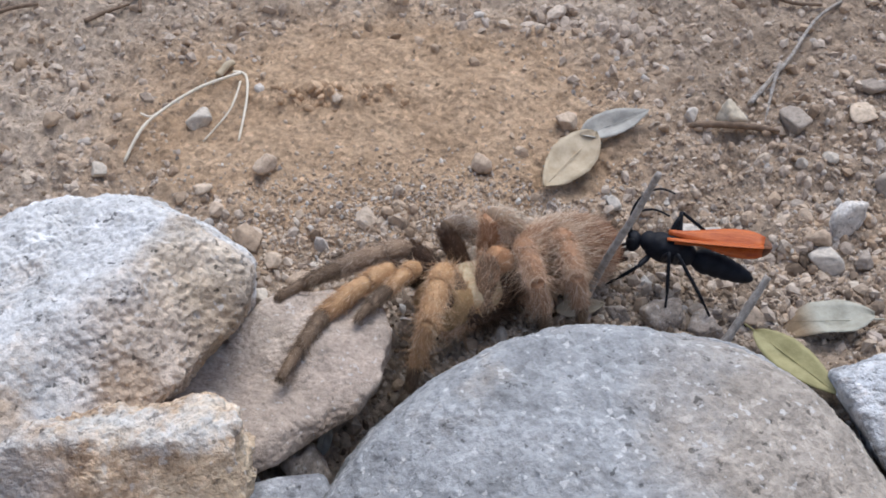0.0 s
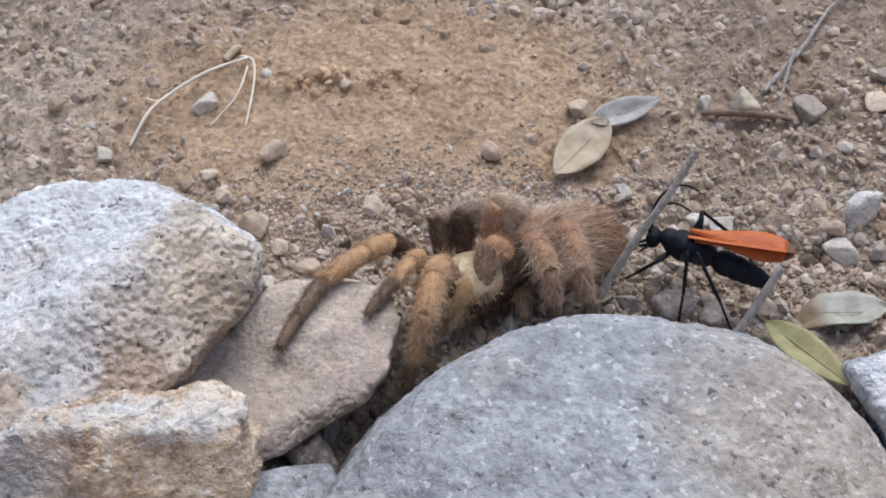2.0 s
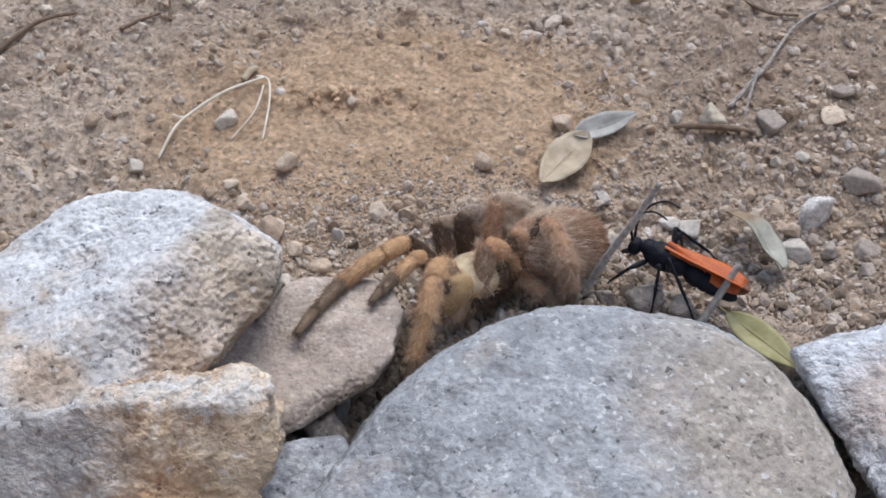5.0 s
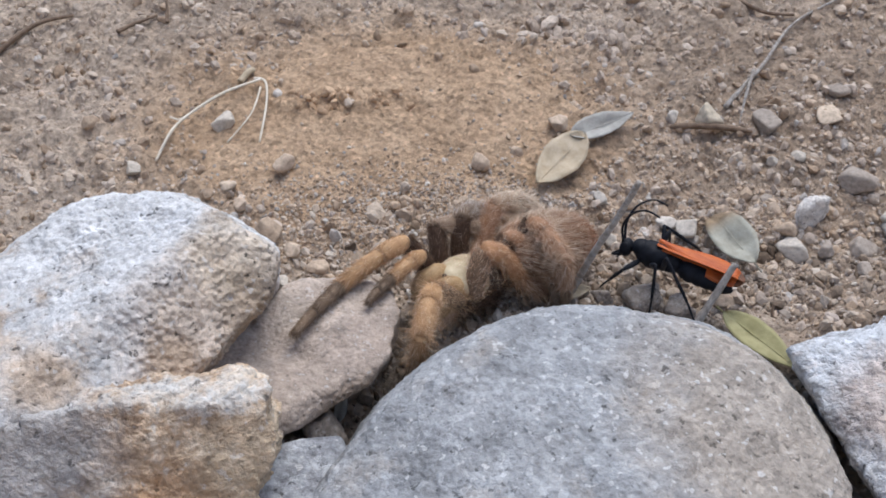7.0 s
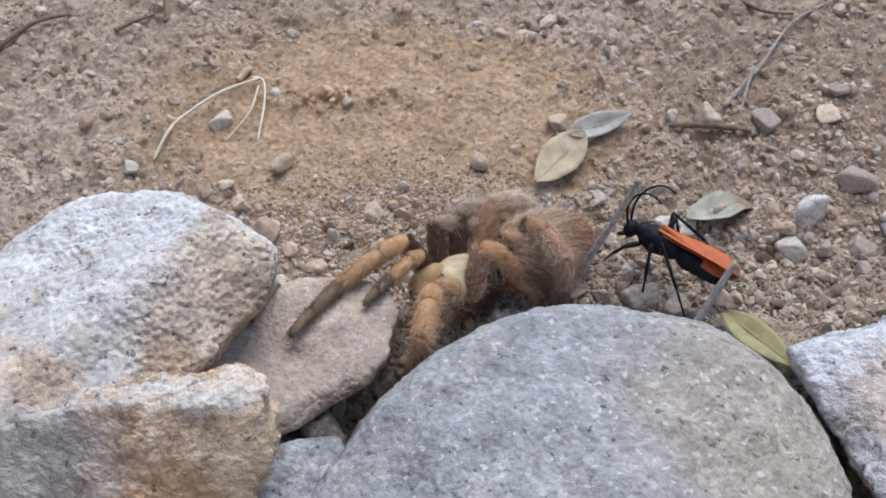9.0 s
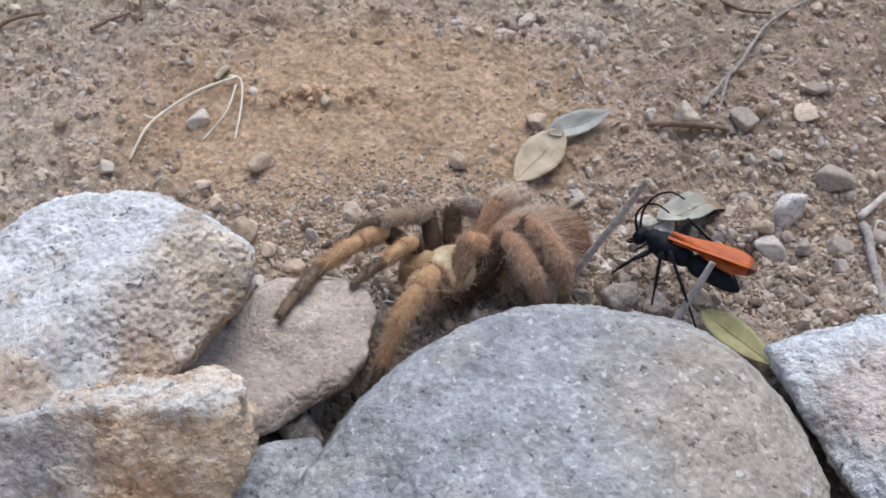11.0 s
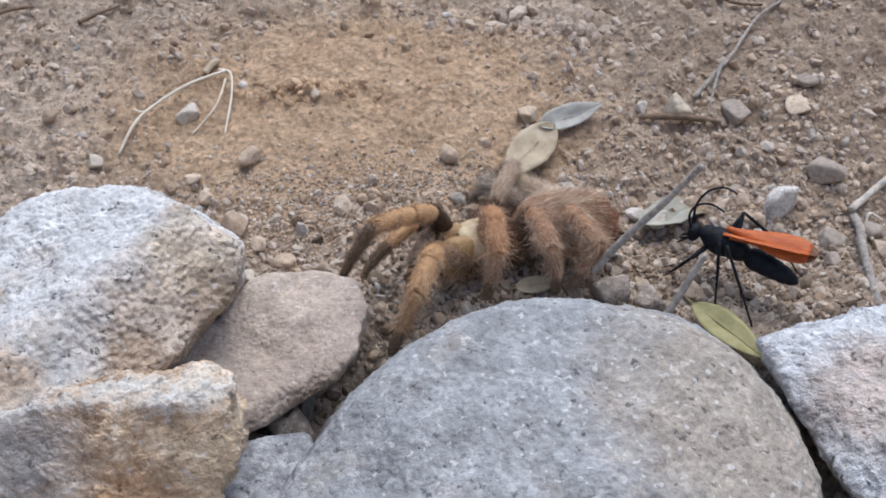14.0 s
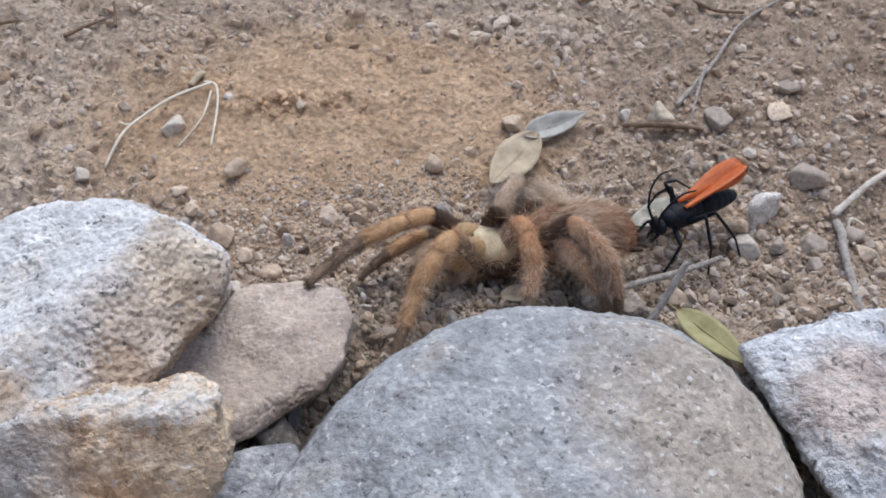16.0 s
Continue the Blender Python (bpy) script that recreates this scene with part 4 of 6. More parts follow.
    return femur, tibia, metatarsus


def build_tarantula():
    rng = random.Random(5)
    body = tagged(new("tarantula"), "hairy golden-brown tarantula with a reddish abdomen, being dragged", "tarantula")
    cara = part("carapace", carapace_shape(), CARAPACE, body, "pale tan domed carapace with radial grooves")
    rim = fur_on((0.0195, 0, 0.0002), (0.0090, 0.0080, 0.0034), 1100, rng, 0.2, lambda d: d.z < 0.5)
    stuff(part("hair", hairs(rim, 0.0011, 0.0001, rng), TAN_HAIR, cara))
    down = fur_on((0.0200, 0, 0.0008), (0.0082, 0.0074, 0.0050), 1500, rng, 0.9, lambda d: d.z > 0.1)
    stuff(part("down", hairs(down, 0.0007, 0.00007, rng), PALE_HAIR, cara, "short pale down"))
    part("eye_mound", ellipsoid((0.0268, 0, 0.0040), (0.0007, 0.0010, 0.0005), 3), DARK_SKIN, cara, "small dark eye mound")
    c, r = Vector((-0.0146, 0, 0.0048)), (0.0146, 0.0094, 0.0088)
    abdomen = part("abdomen", ellipsoid(c, r, 6, 0.06, 2.0, 2.5), ABDOMEN_SKIN, body, "furry reddish-brown abdomen")
    stuff(part("hair", hairs(fur_on(c, r, 11000, rng, 1.5, lambda d: d.x > -0.72), 0.0027, 0.0001, rng, 0.2, 0.25), ABDOMEN_HAIR, abdomen))
    stuff(part("rear_hair", hairs(fur_on(c, r, 3000, rng, 0.8, lambda d: d.x < -0.45), 0.0020, 0.0001, rng, 0.2, 0.2), RUST_HAIR, abdomen, "short rust-red hair at the rear"))
    stuff(part("guard_hair", hairs(fur_on(c, r, 1300, rng, 1.3, lambda d: d.z > -0.2 and d.x > -0.5), 0.0052, 0.00008, rng, 0.22, 0.35), PALE_HAIR, abdomen, "long wispy pale hairs"))
    stuff(part("tuft", hairs(fur_on(c, r, 1700, rng, 1.2, lambda d: d.z > 0.05 and d.x > -0.05), 0.0042, 0.00009, rng, 0.25, 0.4), BLOND_HAIR, abdomen, "pale blond tuft at the front"))
    part("pedicel", ellipsoid((0.0105, 0, 0.0005), (0.003, 0.003, 0.0025), 3), DARK_SKIN, body)
    belly = (0.0180, 0, -0.0042), (0.0098, 0.0072, 0.0048)
    sternum = part("sternum", ellipsoid(*belly, 4), DARK_SKIN, body, "dark brown sternum")
    stuff(part("hair", hairs(fur_on(*belly, 1300, rng, 0.3, lambda d: d.z < 0.4), 0.0030, 0.00011, rng), DARK_HAIR, sternum))
    for y in (-0.0012, 0.0012):
        part("spinneret", moved(sleeve([(0, 0, 0), (0.002, 0, 0), (0.004, 0, 0)], [0.0009, 0.0008, 0.0004])[0], pose(-0.0290, y, 0.0005, 0, 0, 180)), DARK_SKIN, abdomen)
    dome = (0.0064, 0.0038, 0.0060)
    for y in (-0.0030, 0.0030):
        at = pose(0.0285, y * 1.05, -0.0002, 0, 24, 0)
        ch = part("chelicera", moved(ellipsoid((0, 0, 0), dome, 4), at), CHELICERA, body, "smooth golden-brown domed chelicera")
        fringe = fur_on((0, 0, 0), dome, 650, rng, -0.6, lambda d: d.z < -0.5)
        stuff(part("hair", moved(hairs(fringe, 0.0036, 0.00012, rng), at), RED_HAIR, ch, "reddish fringe of hair"))
        short = fur_on((0, 0, 0), dome, 1500, rng, -0.9, lambda d: d.z > -0.2)
        stuff(part("down", moved(hairs(short, 0.0009, 0.00008, rng), at), TAN_HAIR, ch, "short golden down"))
        for i in range(4):
            p = Vector((0.0005 * i, (0.0034 if y > 0 else -0.0034), -0.0012 - 0.0010 * i))
            line = [p, p + Vector((0.0030, 0.0006 if y > 0 else -0.0006, -0.0004)), p + Vector((0.0062, 0, -0.0016))]
            part("bristle", moved(tube(curve_points(line, 4), [0.00012] * 5 + [0.00009, 0.00007, 0.00005, 0.00003], 5), at), PALE_HAIR, ch, "pale stiff bristle")
        part("fang", tube(curve_points([(0.0318, y, -0.0042), (0.0322, y, -0.0066), (0.0300, y, -0.0082)], 4), [0.0008, 0.0008, 0.0007, 0.0006, 0.0005, 0.0004, 0.0003, 0.0002, 0.0001], 8), BLACK, ch, "black curved fang")
    return body, abdomen, {key: build_limb(key, body, rng) for key in LEGS}


tarantula, spider_abdomen, spider_limbs = build_tarantula()


def wing_shape(length, width, lift, start=0.0, end=1.0):
    """A stretch of a wing along -x, slightly cambered and pleated, with two sides."""
    n, m, top = 16, 8, []
    for i in range(n + 1):
        s = start + (end - start) * i / n
        half = 0.5 * width * (0.20 + 0.80 * smooth_step(0.0, 0.72, s)) * math.sqrt(max(0.0, 1 - max(0.0, (s - 0.70) / 0.30) ** 2))
        for j in range(m + 1):
            u = 2 * j / m - 1
            top.append(Vector((-s * length, u * half, lift * s * s + 0.0006 * (1 - u * u) + 0.00010 * math.sin(u * 11))))
    k = m + 1
    vs = top + [v - Vector((0, 0, 0.00015)) for v in top]
    o, fs = len(top), []
    for i in range(n):
        for j in range(m):
            a = i * k + j
            fs += [(a, a + 1, a + k + 1, a + k), (o + a, o + a + k, o + a + k + 1, o + a + 1)]
    rim = list(range(k)) + [i * k + m for i in range(1, n + 1)] + [n * k + j for j in range(m - 1, -1, -1)] + [i * k for i in range(n - 1, 0, -1)]
    fs += [(b, a, o + a, o + b) for a, b in zip(rim, rim[1:] + rim[:1])]
    return vs, fs


WASP_LEGS = {
    # root; lengths of femur, tibia and tarsus; foot's place beside the body
    "fl": ((0.0040, 0.0016, -0.0022), (0.0060, 0.0062, 0.0055), (0.0135, 0.0060)),
    "fr": ((0.0040, -0.0016, -0.0022), (0.0060, 0.0062, 0.0055), (0.0130, -0.0075)),
    "ml": ((0.0008, 0.0018, -0.0025), (0.0095, 0.0102, 0.0092), (-0.0020, 0.0120)),
    "mr": ((0.0008, -0.0018, -0.0025), (0.0095, 0.0102, 0.0092), (0.0000, -0.0150)),
    "hl": ((-0.0025, 0.0018, -0.0024), (0.0112, 0.0130, 0.0120), (-0.0150, 0.0110)),
    "hr": ((-0.0025, -0.0018, -0.0024), (0.0112, 0.0130, 0.0120), (-0.0175, -0.0130)),
}


def build_wasp():
    rng = random.Random(9)
    body = tagged(new("wasp"), "large blue-black wasp with orange wings, dragging the tarantula", "wasp")
    part("thorax", join(ellipsoid((0.0008, 0, 0.0), (0.0058, 0.0036, 0.0038), 4, 0.08, 1.0), ellipsoid((0.0050, 0, 0.0008), (0.0026, 0.0028, 0.0025), 3), ellipsoid((-0.0040, 0, -0.0002), (0.0034, 0.0029, 0.0030), 3)), BLACK, body, "blue-black velvety thorax")
    head = part("head", ellipsoid((0.0088, 0, -0.0006), (0.0019, 0.0028, 0.0026), 4), BLACK, body, "black head")
    for y in (-0.0020, 0.0020):
        part("eye", ellipsoid((0.0092, y, -0.0002), (0.0012, 0.0008, 0.0017), 3), BLACK, head, "glossy black compound eye")
    for y in (-0.0008, 0.0008):
        part("mandible", tube([(0.0098, y * 1.6, -0.0024), (0.0112, y * 1.5, -0.0033), (0.0122, y * 0.4, -0.0038)], [0.0005, 0.0004, 0.00015], 6), BLACK, head)
    pts, radii = [(-0.0046, 0, -0.0004)], [0.0018]
    for i in range(25):
        q = i / 24
        pts.append((-0.0058 - 0.0160 * q, 0, -0.0006 - 0.0016 * q * q))
        radii.append(max(0.0004, 0.0032 * min(1.0, 0.45 + 3.5 * q) * math.sqrt(max(0.02, 1 - q ** 3)) * (1 - 0.07 * ((i % 4) == 0))))
    part("abdomen", tube(pts, radii, 16), BLACK, body, "blue-black ringed abdomen")
    wings = []
    for y, turn in ((0.0015, 3), (-0.0015, -3)):
        at = pose(0.0010, y, 0.0036 if y > 0 else 0.0039, 32 if y > 0 else -32, -2, turn)
        fore = part("forewing", moved(wing_shape(0.0250, 0.0078, 0.0008, 0.0, 0.92), at), WING, body, "orange forewing")
        part("wing_tip", moved(wing_shape(0.0250, 0.0078, 0.0008, 0.92, 1.0), at), WING_EDGE, fore, "smoky dark wing tip")
        hind = part("hindwing", moved(wing_shape(0.0190, 0.0050, 0.0004), pose(-0.0008, y * 1.2, 0.0030, 34 if y > 0 else -34, -1, turn)), WING, body, "orange hindwing")
        wings += [fore, hind]
    for y, bend in ((-0.0010, -1), (0.0010, 1)):
        line = curve_points([(0.0100, y, 0.0010), (0.0112, y * 2.5, 0.0058), (0.0098, y * 4.0, 0.0105), (0.0062, y * 5.0, 0.0132), (0.0022, y * 5.4, 0.0128)], 6)
        part("antenna", tube(line, [0.00040 * (1 - 0.40 * i / (len(line) - 1)) for i in range(len(line))], 7), BLACK, body, "curled black antenna")
    limbs = {}
    for key, (root, (a, b, f), place) in WASP_LEGS.items():
        femur = limb_part("femur", a, 0.0006, 0.0008, 0.0005, BLACK, BLACK, body, rng, 0, 0)
        tibia = limb_part("tibia", b, 0.0004, 0.00045, 0.0004, BLACK, BLACK, body, rng, 50, 0.0008)
        tarsus = limb_part("tarsus", f, 0.0003, 0.00028, 0.00022, BLACK, BLACK, body, rng, 40, 0.0007)
        limbs[key] = (femur, tibia, tarsus)
    return body, limbs, wings


wasp, wasp_limbs, wasp_wings = build_wasp()

# ---- what moves ----


def glide(rows, t):
    """The values of timed rows at t, smooth and without overshoot."""
    if t <= rows[0][0]:
        return list(rows[0][1:])
    if t >= rows[-1][0]:
        return list(rows[-1][1:])
    i = max(k for k in range(len(rows) - 1) if rows[k][0] <= t)

    def slope(k, c):
        if k == 0 or k == len(rows) - 1:
            return 0.0
        a = (rows[k][c] - rows[k - 1][c]) / (rows[k][0] - rows[k - 1][0])
        b = (rows[k + 1][c] - rows[k][c]) / (rows[k + 1][0] - rows[k][0])
        return 0.0 if a * b <= 0 else 2 * a * b / (a + b)

    h = rows[i + 1][0] - rows[i][0]
    s = (t - rows[i][0]) / h
    out = []
    for c in range(1, len(rows[0])):
        p, q, m, n = rows[i][c], rows[i + 1][c], slope(i, c) * h, slope(i + 1, c) * h
        out.append((2 * s ** 3 - 3 * s * s + 1) * p + (s ** 3 - 2 * s * s + s) * m + (3 * s * s - 2 * s ** 3) * q + (s ** 3 - s * s) * n)
    return out


def limb_poses(root, tip, lengths, lean, up, share=0.55):
    """Poses of three jointed segments from root to tip, bent upwards; lean turns the plane of the limb."""
    line = tip - root
    reach = min(line.length, sum(lengths) * 0.985)
    a, b, c = lengths

    def chain(bend):
        pts, ang = [Vector((0, 0))], 0.0
        for k, n in enumerate(lengths):
            if k:
                ang -= bend if k == 1 else bend * share
            pts.append(pts[-1] + Vector((math.cos(ang), math.sin(ang))) * n)
        return pts

    low, high = 0.0, 2.0
    for _ in range(40):
        mid = (low + high) / 2
        if chain(mid)[-1].length > reach:
            low = mid
        else:
            high = mid
    pts = chain(low)
    turn = -math.atan2(pts[-1].y, pts[-1].x)
    x = line.normalized()
    z = (up - x * up.dot(x)).normalized()
    z = Matrix.Rotation(radians(lean), 3, x) @ z
    place = []
    for p in pts:
        u = Vector((p.x * math.cos(turn) - p.y * math.sin(turn), p.x * math.sin(turn) + p.y * math.cos(turn)))
        place.append(root + x * u.x + z * u.y)
    out = []
    side = z.cross(x)
    for p, q in zip(place, place[1:]):
        d = (q - p).normalized()
        m = Matrix((d, side, d.cross(side))).transposed().to_4x4()
        out.append(Matrix.Translation(p) @ m)
    return out


TIMES = [k * 0.1 for k in range(161)]
SPIDER = [
    # t, carapace x, y, height, heading, nose up, turn of the abdomen, its droop
    (0, 0.0082, -0.0235, 0.0105, 214, 4, -16, 0),
    (1.5, 0.006, -0.024, 0.0105, 214, 4, -16, 0),
    (3, 0.0062, -0.024, 0.0105, 214, 4, -16, 0),
    (3.5, 0.0075, -0.025, 0.0105, 214, 4, -16, 0),
    (4, 0.0082, -0.024, 0.0105, 215, 4, -17, 0),
    (7, 0.0058, -0.0252, 0.0105, 216, 4, -18, 0),
    (9, 0.0056, -0.0254, 0.0105, 216, 4, -18, 0),
    (11.5, 0.01, -0.0198, 0.0105, 202, 4, -10, 0),
    (12.5, 0.0129, -0.0122, 0.0105, 193, 4, -3, 0),
    (13, 0.015, -0.01, 0.0105, 190, 4, -5, 0),
    (13.3, 0.0165, -0.0115, 0.0105, 196, 4, -12, 0),
    (14, 0.0189, -0.0128, 0.0105, 202, 4, -19, 0),
    (14.5, 0.0222, -0.0115, 0.0105, 197, 4, -15, 0),
    (15.1, 0.0245, -0.0115, 0.0105, 193, 4, -12, 0),
    (15.5, 0.0256, -0.0112, 0.0105, 191, 4, -11, 0),
    (16, 0.0276, -0.0105, 0.0105, 190, 4, -11, 0),
]
# joints of each limb: t and the place of the knee, of the ankle and of the foot's tip
KNEES = {
    "r1": [(0, -0.0118, -0.0261, 0.0184), (1.5, -0.0137, -0.0211, 0.0191), (3, -0.0137, -0.0207, 0.0188), (3.5, -0.0131, -0.0207, 0.0179), (4, -0.0112, -0.0220, 0.0199), (7, -0.0099, -0.0242, 0.0226), (9, -0.0097, -0.0246, 0.0228), (11.5, -0.0084, -0.0147, 0.0200), (12.5, -0.0051, -0.0072, 0.0200), (13, -0.0055, -0.0032, 0.0159), (13.4, 0.0003, -0.0122, 0.0208), (14, 0.0058, -0.0153, 0.0225), (14.3, 0.0075, -0.0120, 0.0230), (14.5, 0.0125, -0.0072, 0.0244), (15.1, 0.0215, -0.0101, 0.0240), (15.4, 0.0105, -0.0107, 0.0219), (15.5, 0.0086, -0.0100, 0.0204), (16, 0.0099, -0.0085, 0.0198)],
    "r2": [(0, -0.0079, -0.0158, 0.0168), (0.6, -0.0080, -0.0127, 0.0151), (0.9, -0.0036, -0.0121, 0.0189), (1.5, -0.0028, -0.0120, 0.0192), (2.4, -0.0034, -0.0121, 0.0191), (2.7, -0.0070, -0.0152, 0.0189), (3, -0.0069, -0.0102, 0.0143), (3.4, -0.0071, -0.0171, 0.0185), (3.6, -0.0036, -0.0134, 0.0186), (4, -0.0019, -0.0122, 0.0190), (7, -0.0019, -0.0131, 0.0194), (9, -0.0016, -0.0132, 0.0194), (11.5, 0.0032, -0.0059, 0.0186), (12, 0.0055, -0.0079, 0.0218), (12.5, 0.0086, -0.0069, 0.0222), (13, 0.0064, -0.0061, 0.0211), (13.3, 0.0141, -0.0075, 0.0220), (13.6, 0.0225, -0.0014, 0.0171), (14, 0.0242, -0.0029, 0.0167), (14.5, 0.0263, -0.0039, 0.0190), (15.1, 0.0283, -0.0059, 0.0197), (15.5, 0.0275, -0.0082, 0.0206), (16, 0.0287, -0.0079, 0.0209)],
    "r3": [(0, 0.0015, -0.0125, 0.0204), (1.5, 0.0035, -0.0128, 0.0215), (3, 0.0007, -0.0158, 0.0215), (4, 0.0038, -0.0133, 0.0213), (7, 0.0053, -0.0119, 0.0206), (9, 0.0052, -0.0110, 0.0200), (11.5, 0.0109, -0.0057, 0.0202), (12.5, 0.0186, -0.0063, 0.0216), (13, 0.0283, 0.0006, 0.0154), (14, 0.0317, -0.0026, 0.0148), (14.5, 0.0353, -0.0011, 0.0152), (15.1, 0.0373, -0.0007, 0.0158), (16, 0.0404, 0.0001, 0.0161)],
    "r4": [(0, 0.0124, -0.0143, 0.0254), (1.5, 0.0116, -0.0136, 0.0252), (2.6, 0.0112, -0.0145, 0.0254), (2.8, 0.0129, -0.0007, 0.0157), (3.1, 0.0129, -0.0007, 0.0157), (3.3, 0.0131, -0.0124, 0.0248), (3.6, 0.0125, -0.0137, 0.0252), (4, 0.0137, -0.0104, 0.0246), (7, 0.0144, -0.0073, 0.0217), (9, 0.0143, -0.0075, 0.0217), (11.5, 0.0244, -0.0044, 0.0206), (12.5, 0.0313, 0.0001, 0.0191), (13, 0.0341, 0.0004, 0.0193), (14, 0.0398, -0.0028, 0.0153), (15.1, 0.0450, -0.0013, 0.0172), (16, 0.0453, -0.0076, 0.0210)],
    "pr": [(0, -0.0059, -0.0248, 0.0181), (1.5, -0.0069, -0.0254, 0.0186), (3, -0.0066, -0.0253, 0.0187), (4, -0.0066, -0.0247, 0.0176), (7, -0.0057, -0.0253, 0.0188), (9, -0.0057, -0.0254, 0.0188), (11.5, -0.0004, -0.0184, 0.0191), (12.5, 0.0019, -0.0075, 0.0186), (13, -0.0020, -0.0079, 0.0153), (14, 0.0015, -0.0080, 0.0135), (14.5, 0.0057, -0.0064, 0.0152), (15.1, 0.0063, -0.0065, 0.0134), (16, 0.0082, -0.0067, 0.0113)],
    "pl": [(0, -0.0006, -0.0342, 0.0185), (4, -0.0022, -0.0342, 0.0177), (9, -0.0015, -0.0397, 0.0173), (11.5, 0.0000, -0.0304, 0.0182), (12.5, -0.0028, -0.0225, 0.0139), (13, -0.0018, -0.0192, 0.0130), (14, 0.0050, -0.0145, 0.0150), (14.5, 0.0074, -0.0128, 0.0149), (15.1, 0.0081, -0.0130, 0.0135), (16, 0.0101, -0.0126, 0.0126)],
    "l1": [(0, 0.0009, -0.0274, 0.0194), (0.9, -0.0016, -0.0313, 0.0194), (1.5, -0.0024, -0.0285, 0.0189), (3, -0.0018, -0.0297, 0.0195), (4, -0.0003, -0.0247, 0.0166), (7, -0.0026, -0.0382, 0.0178), (9, -0.0023, -0.0387, 0.0180), (11.5, 0.0041, -0.0317, 0.0197), (12.5, -0.0000, -0.0242, 0.0168), (12.8, 0.0033, -0.0147, 0.0194), (13, 0.0065, -0.0089, 0.0185), (13.3, 0.0023, -0.0208, 0.0155), (14, 0.0065, -0.0238, 0.0165), (14.5, 0.0079, -0.0231, 0.0140), (15.1, 0.0093, -0.0238, 0.0118), (15.5, 0.0101, -0.0230, 0.0120), (16, 0.0152, -0.0168, 0.0186)],
    "l2": [(0, 0.0123, -0.0218, 0.0202), (1.5, 0.0091, -0.0221, 0.0201), (3, 0.0107, -0.0219, 0.0199), (4, 0.0110, -0.0216, 0.0197), (7, 0.0109, -0.0253, 0.0210), (9, 0.0109, -0.0255, 0.0210), (11.5, 0.0138, -0.0187, 0.0200), (12.3, 0.0168, -0.0125, 0.0193), (12.5, 0.0161, -0.0119, 0.0204), (12.7, 0.0189, -0.0106, 0.0193), (13, 0.0209, -0.0104, 0.0193), (14, 0.0218, -0.0121, 0.0204), (14.5, 0.0260, -0.0102, 0.0198), (14.9, 0.0290, -0.0109, 0.0197), (15.1, 0.0296, -0.0109, 0.0197), (15.5, 0.0322, -0.0111, 0.0185), (16, 0.0341, -0.0098, 0.0181)],
    "l3": [(0, 0.0198, -0.0179, 0.0195), (3, 0.0204, -0.0191, 0.0187), (4, 0.0182, -0.0184, 0.0202), (7, 0.0173, -0.0196, 0.0199), (9, 0.0173, -0.0199, 0.0198), (11.5, 0.0246, -0.0193, 0.0191), (12.5, 0.0282, -0.0114, 0.0174), (13, 0.0305, -0.0102, 0.0175), (14, 0.0335, -0.0109, 0.0187), (14.5, 0.0359, -0.0102, 0.0191), (15.1, 0.0372, -0.0093, 0.0191), (15.5, 0.0416, -0.0118, 0.0167), (16, 0.0439, -0.0128, 0.0169)],
    "l4": [(0, 0.0290, -0.0155, 0.0204), (1.5, 0.0272, -0.0164, 0.0206), (3, 0.0274, -0.0163, 0.0206), (4, 0.0279, -0.0167, 0.0220), (7, 0.0240, -0.0156, 0.0220), (9, 0.0242, -0.0159, 0.0218), (11.5, 0.0311, -0.0160, 0.0215), (12.5, 0.0353, -0.0106, 0.0200), (13, 0.0390, -0.0104, 0.0179), (14, 0.0423, -0.0118, 0.0197), (14.5, 0.0471, -0.0112, 0.0170), (15.1, 0.0484, -0.0141, 0.0186), (15.5, 0.0470, -0.0164, 0.0216), (16, 0.0472, -0.0169, 0.0230)],
}
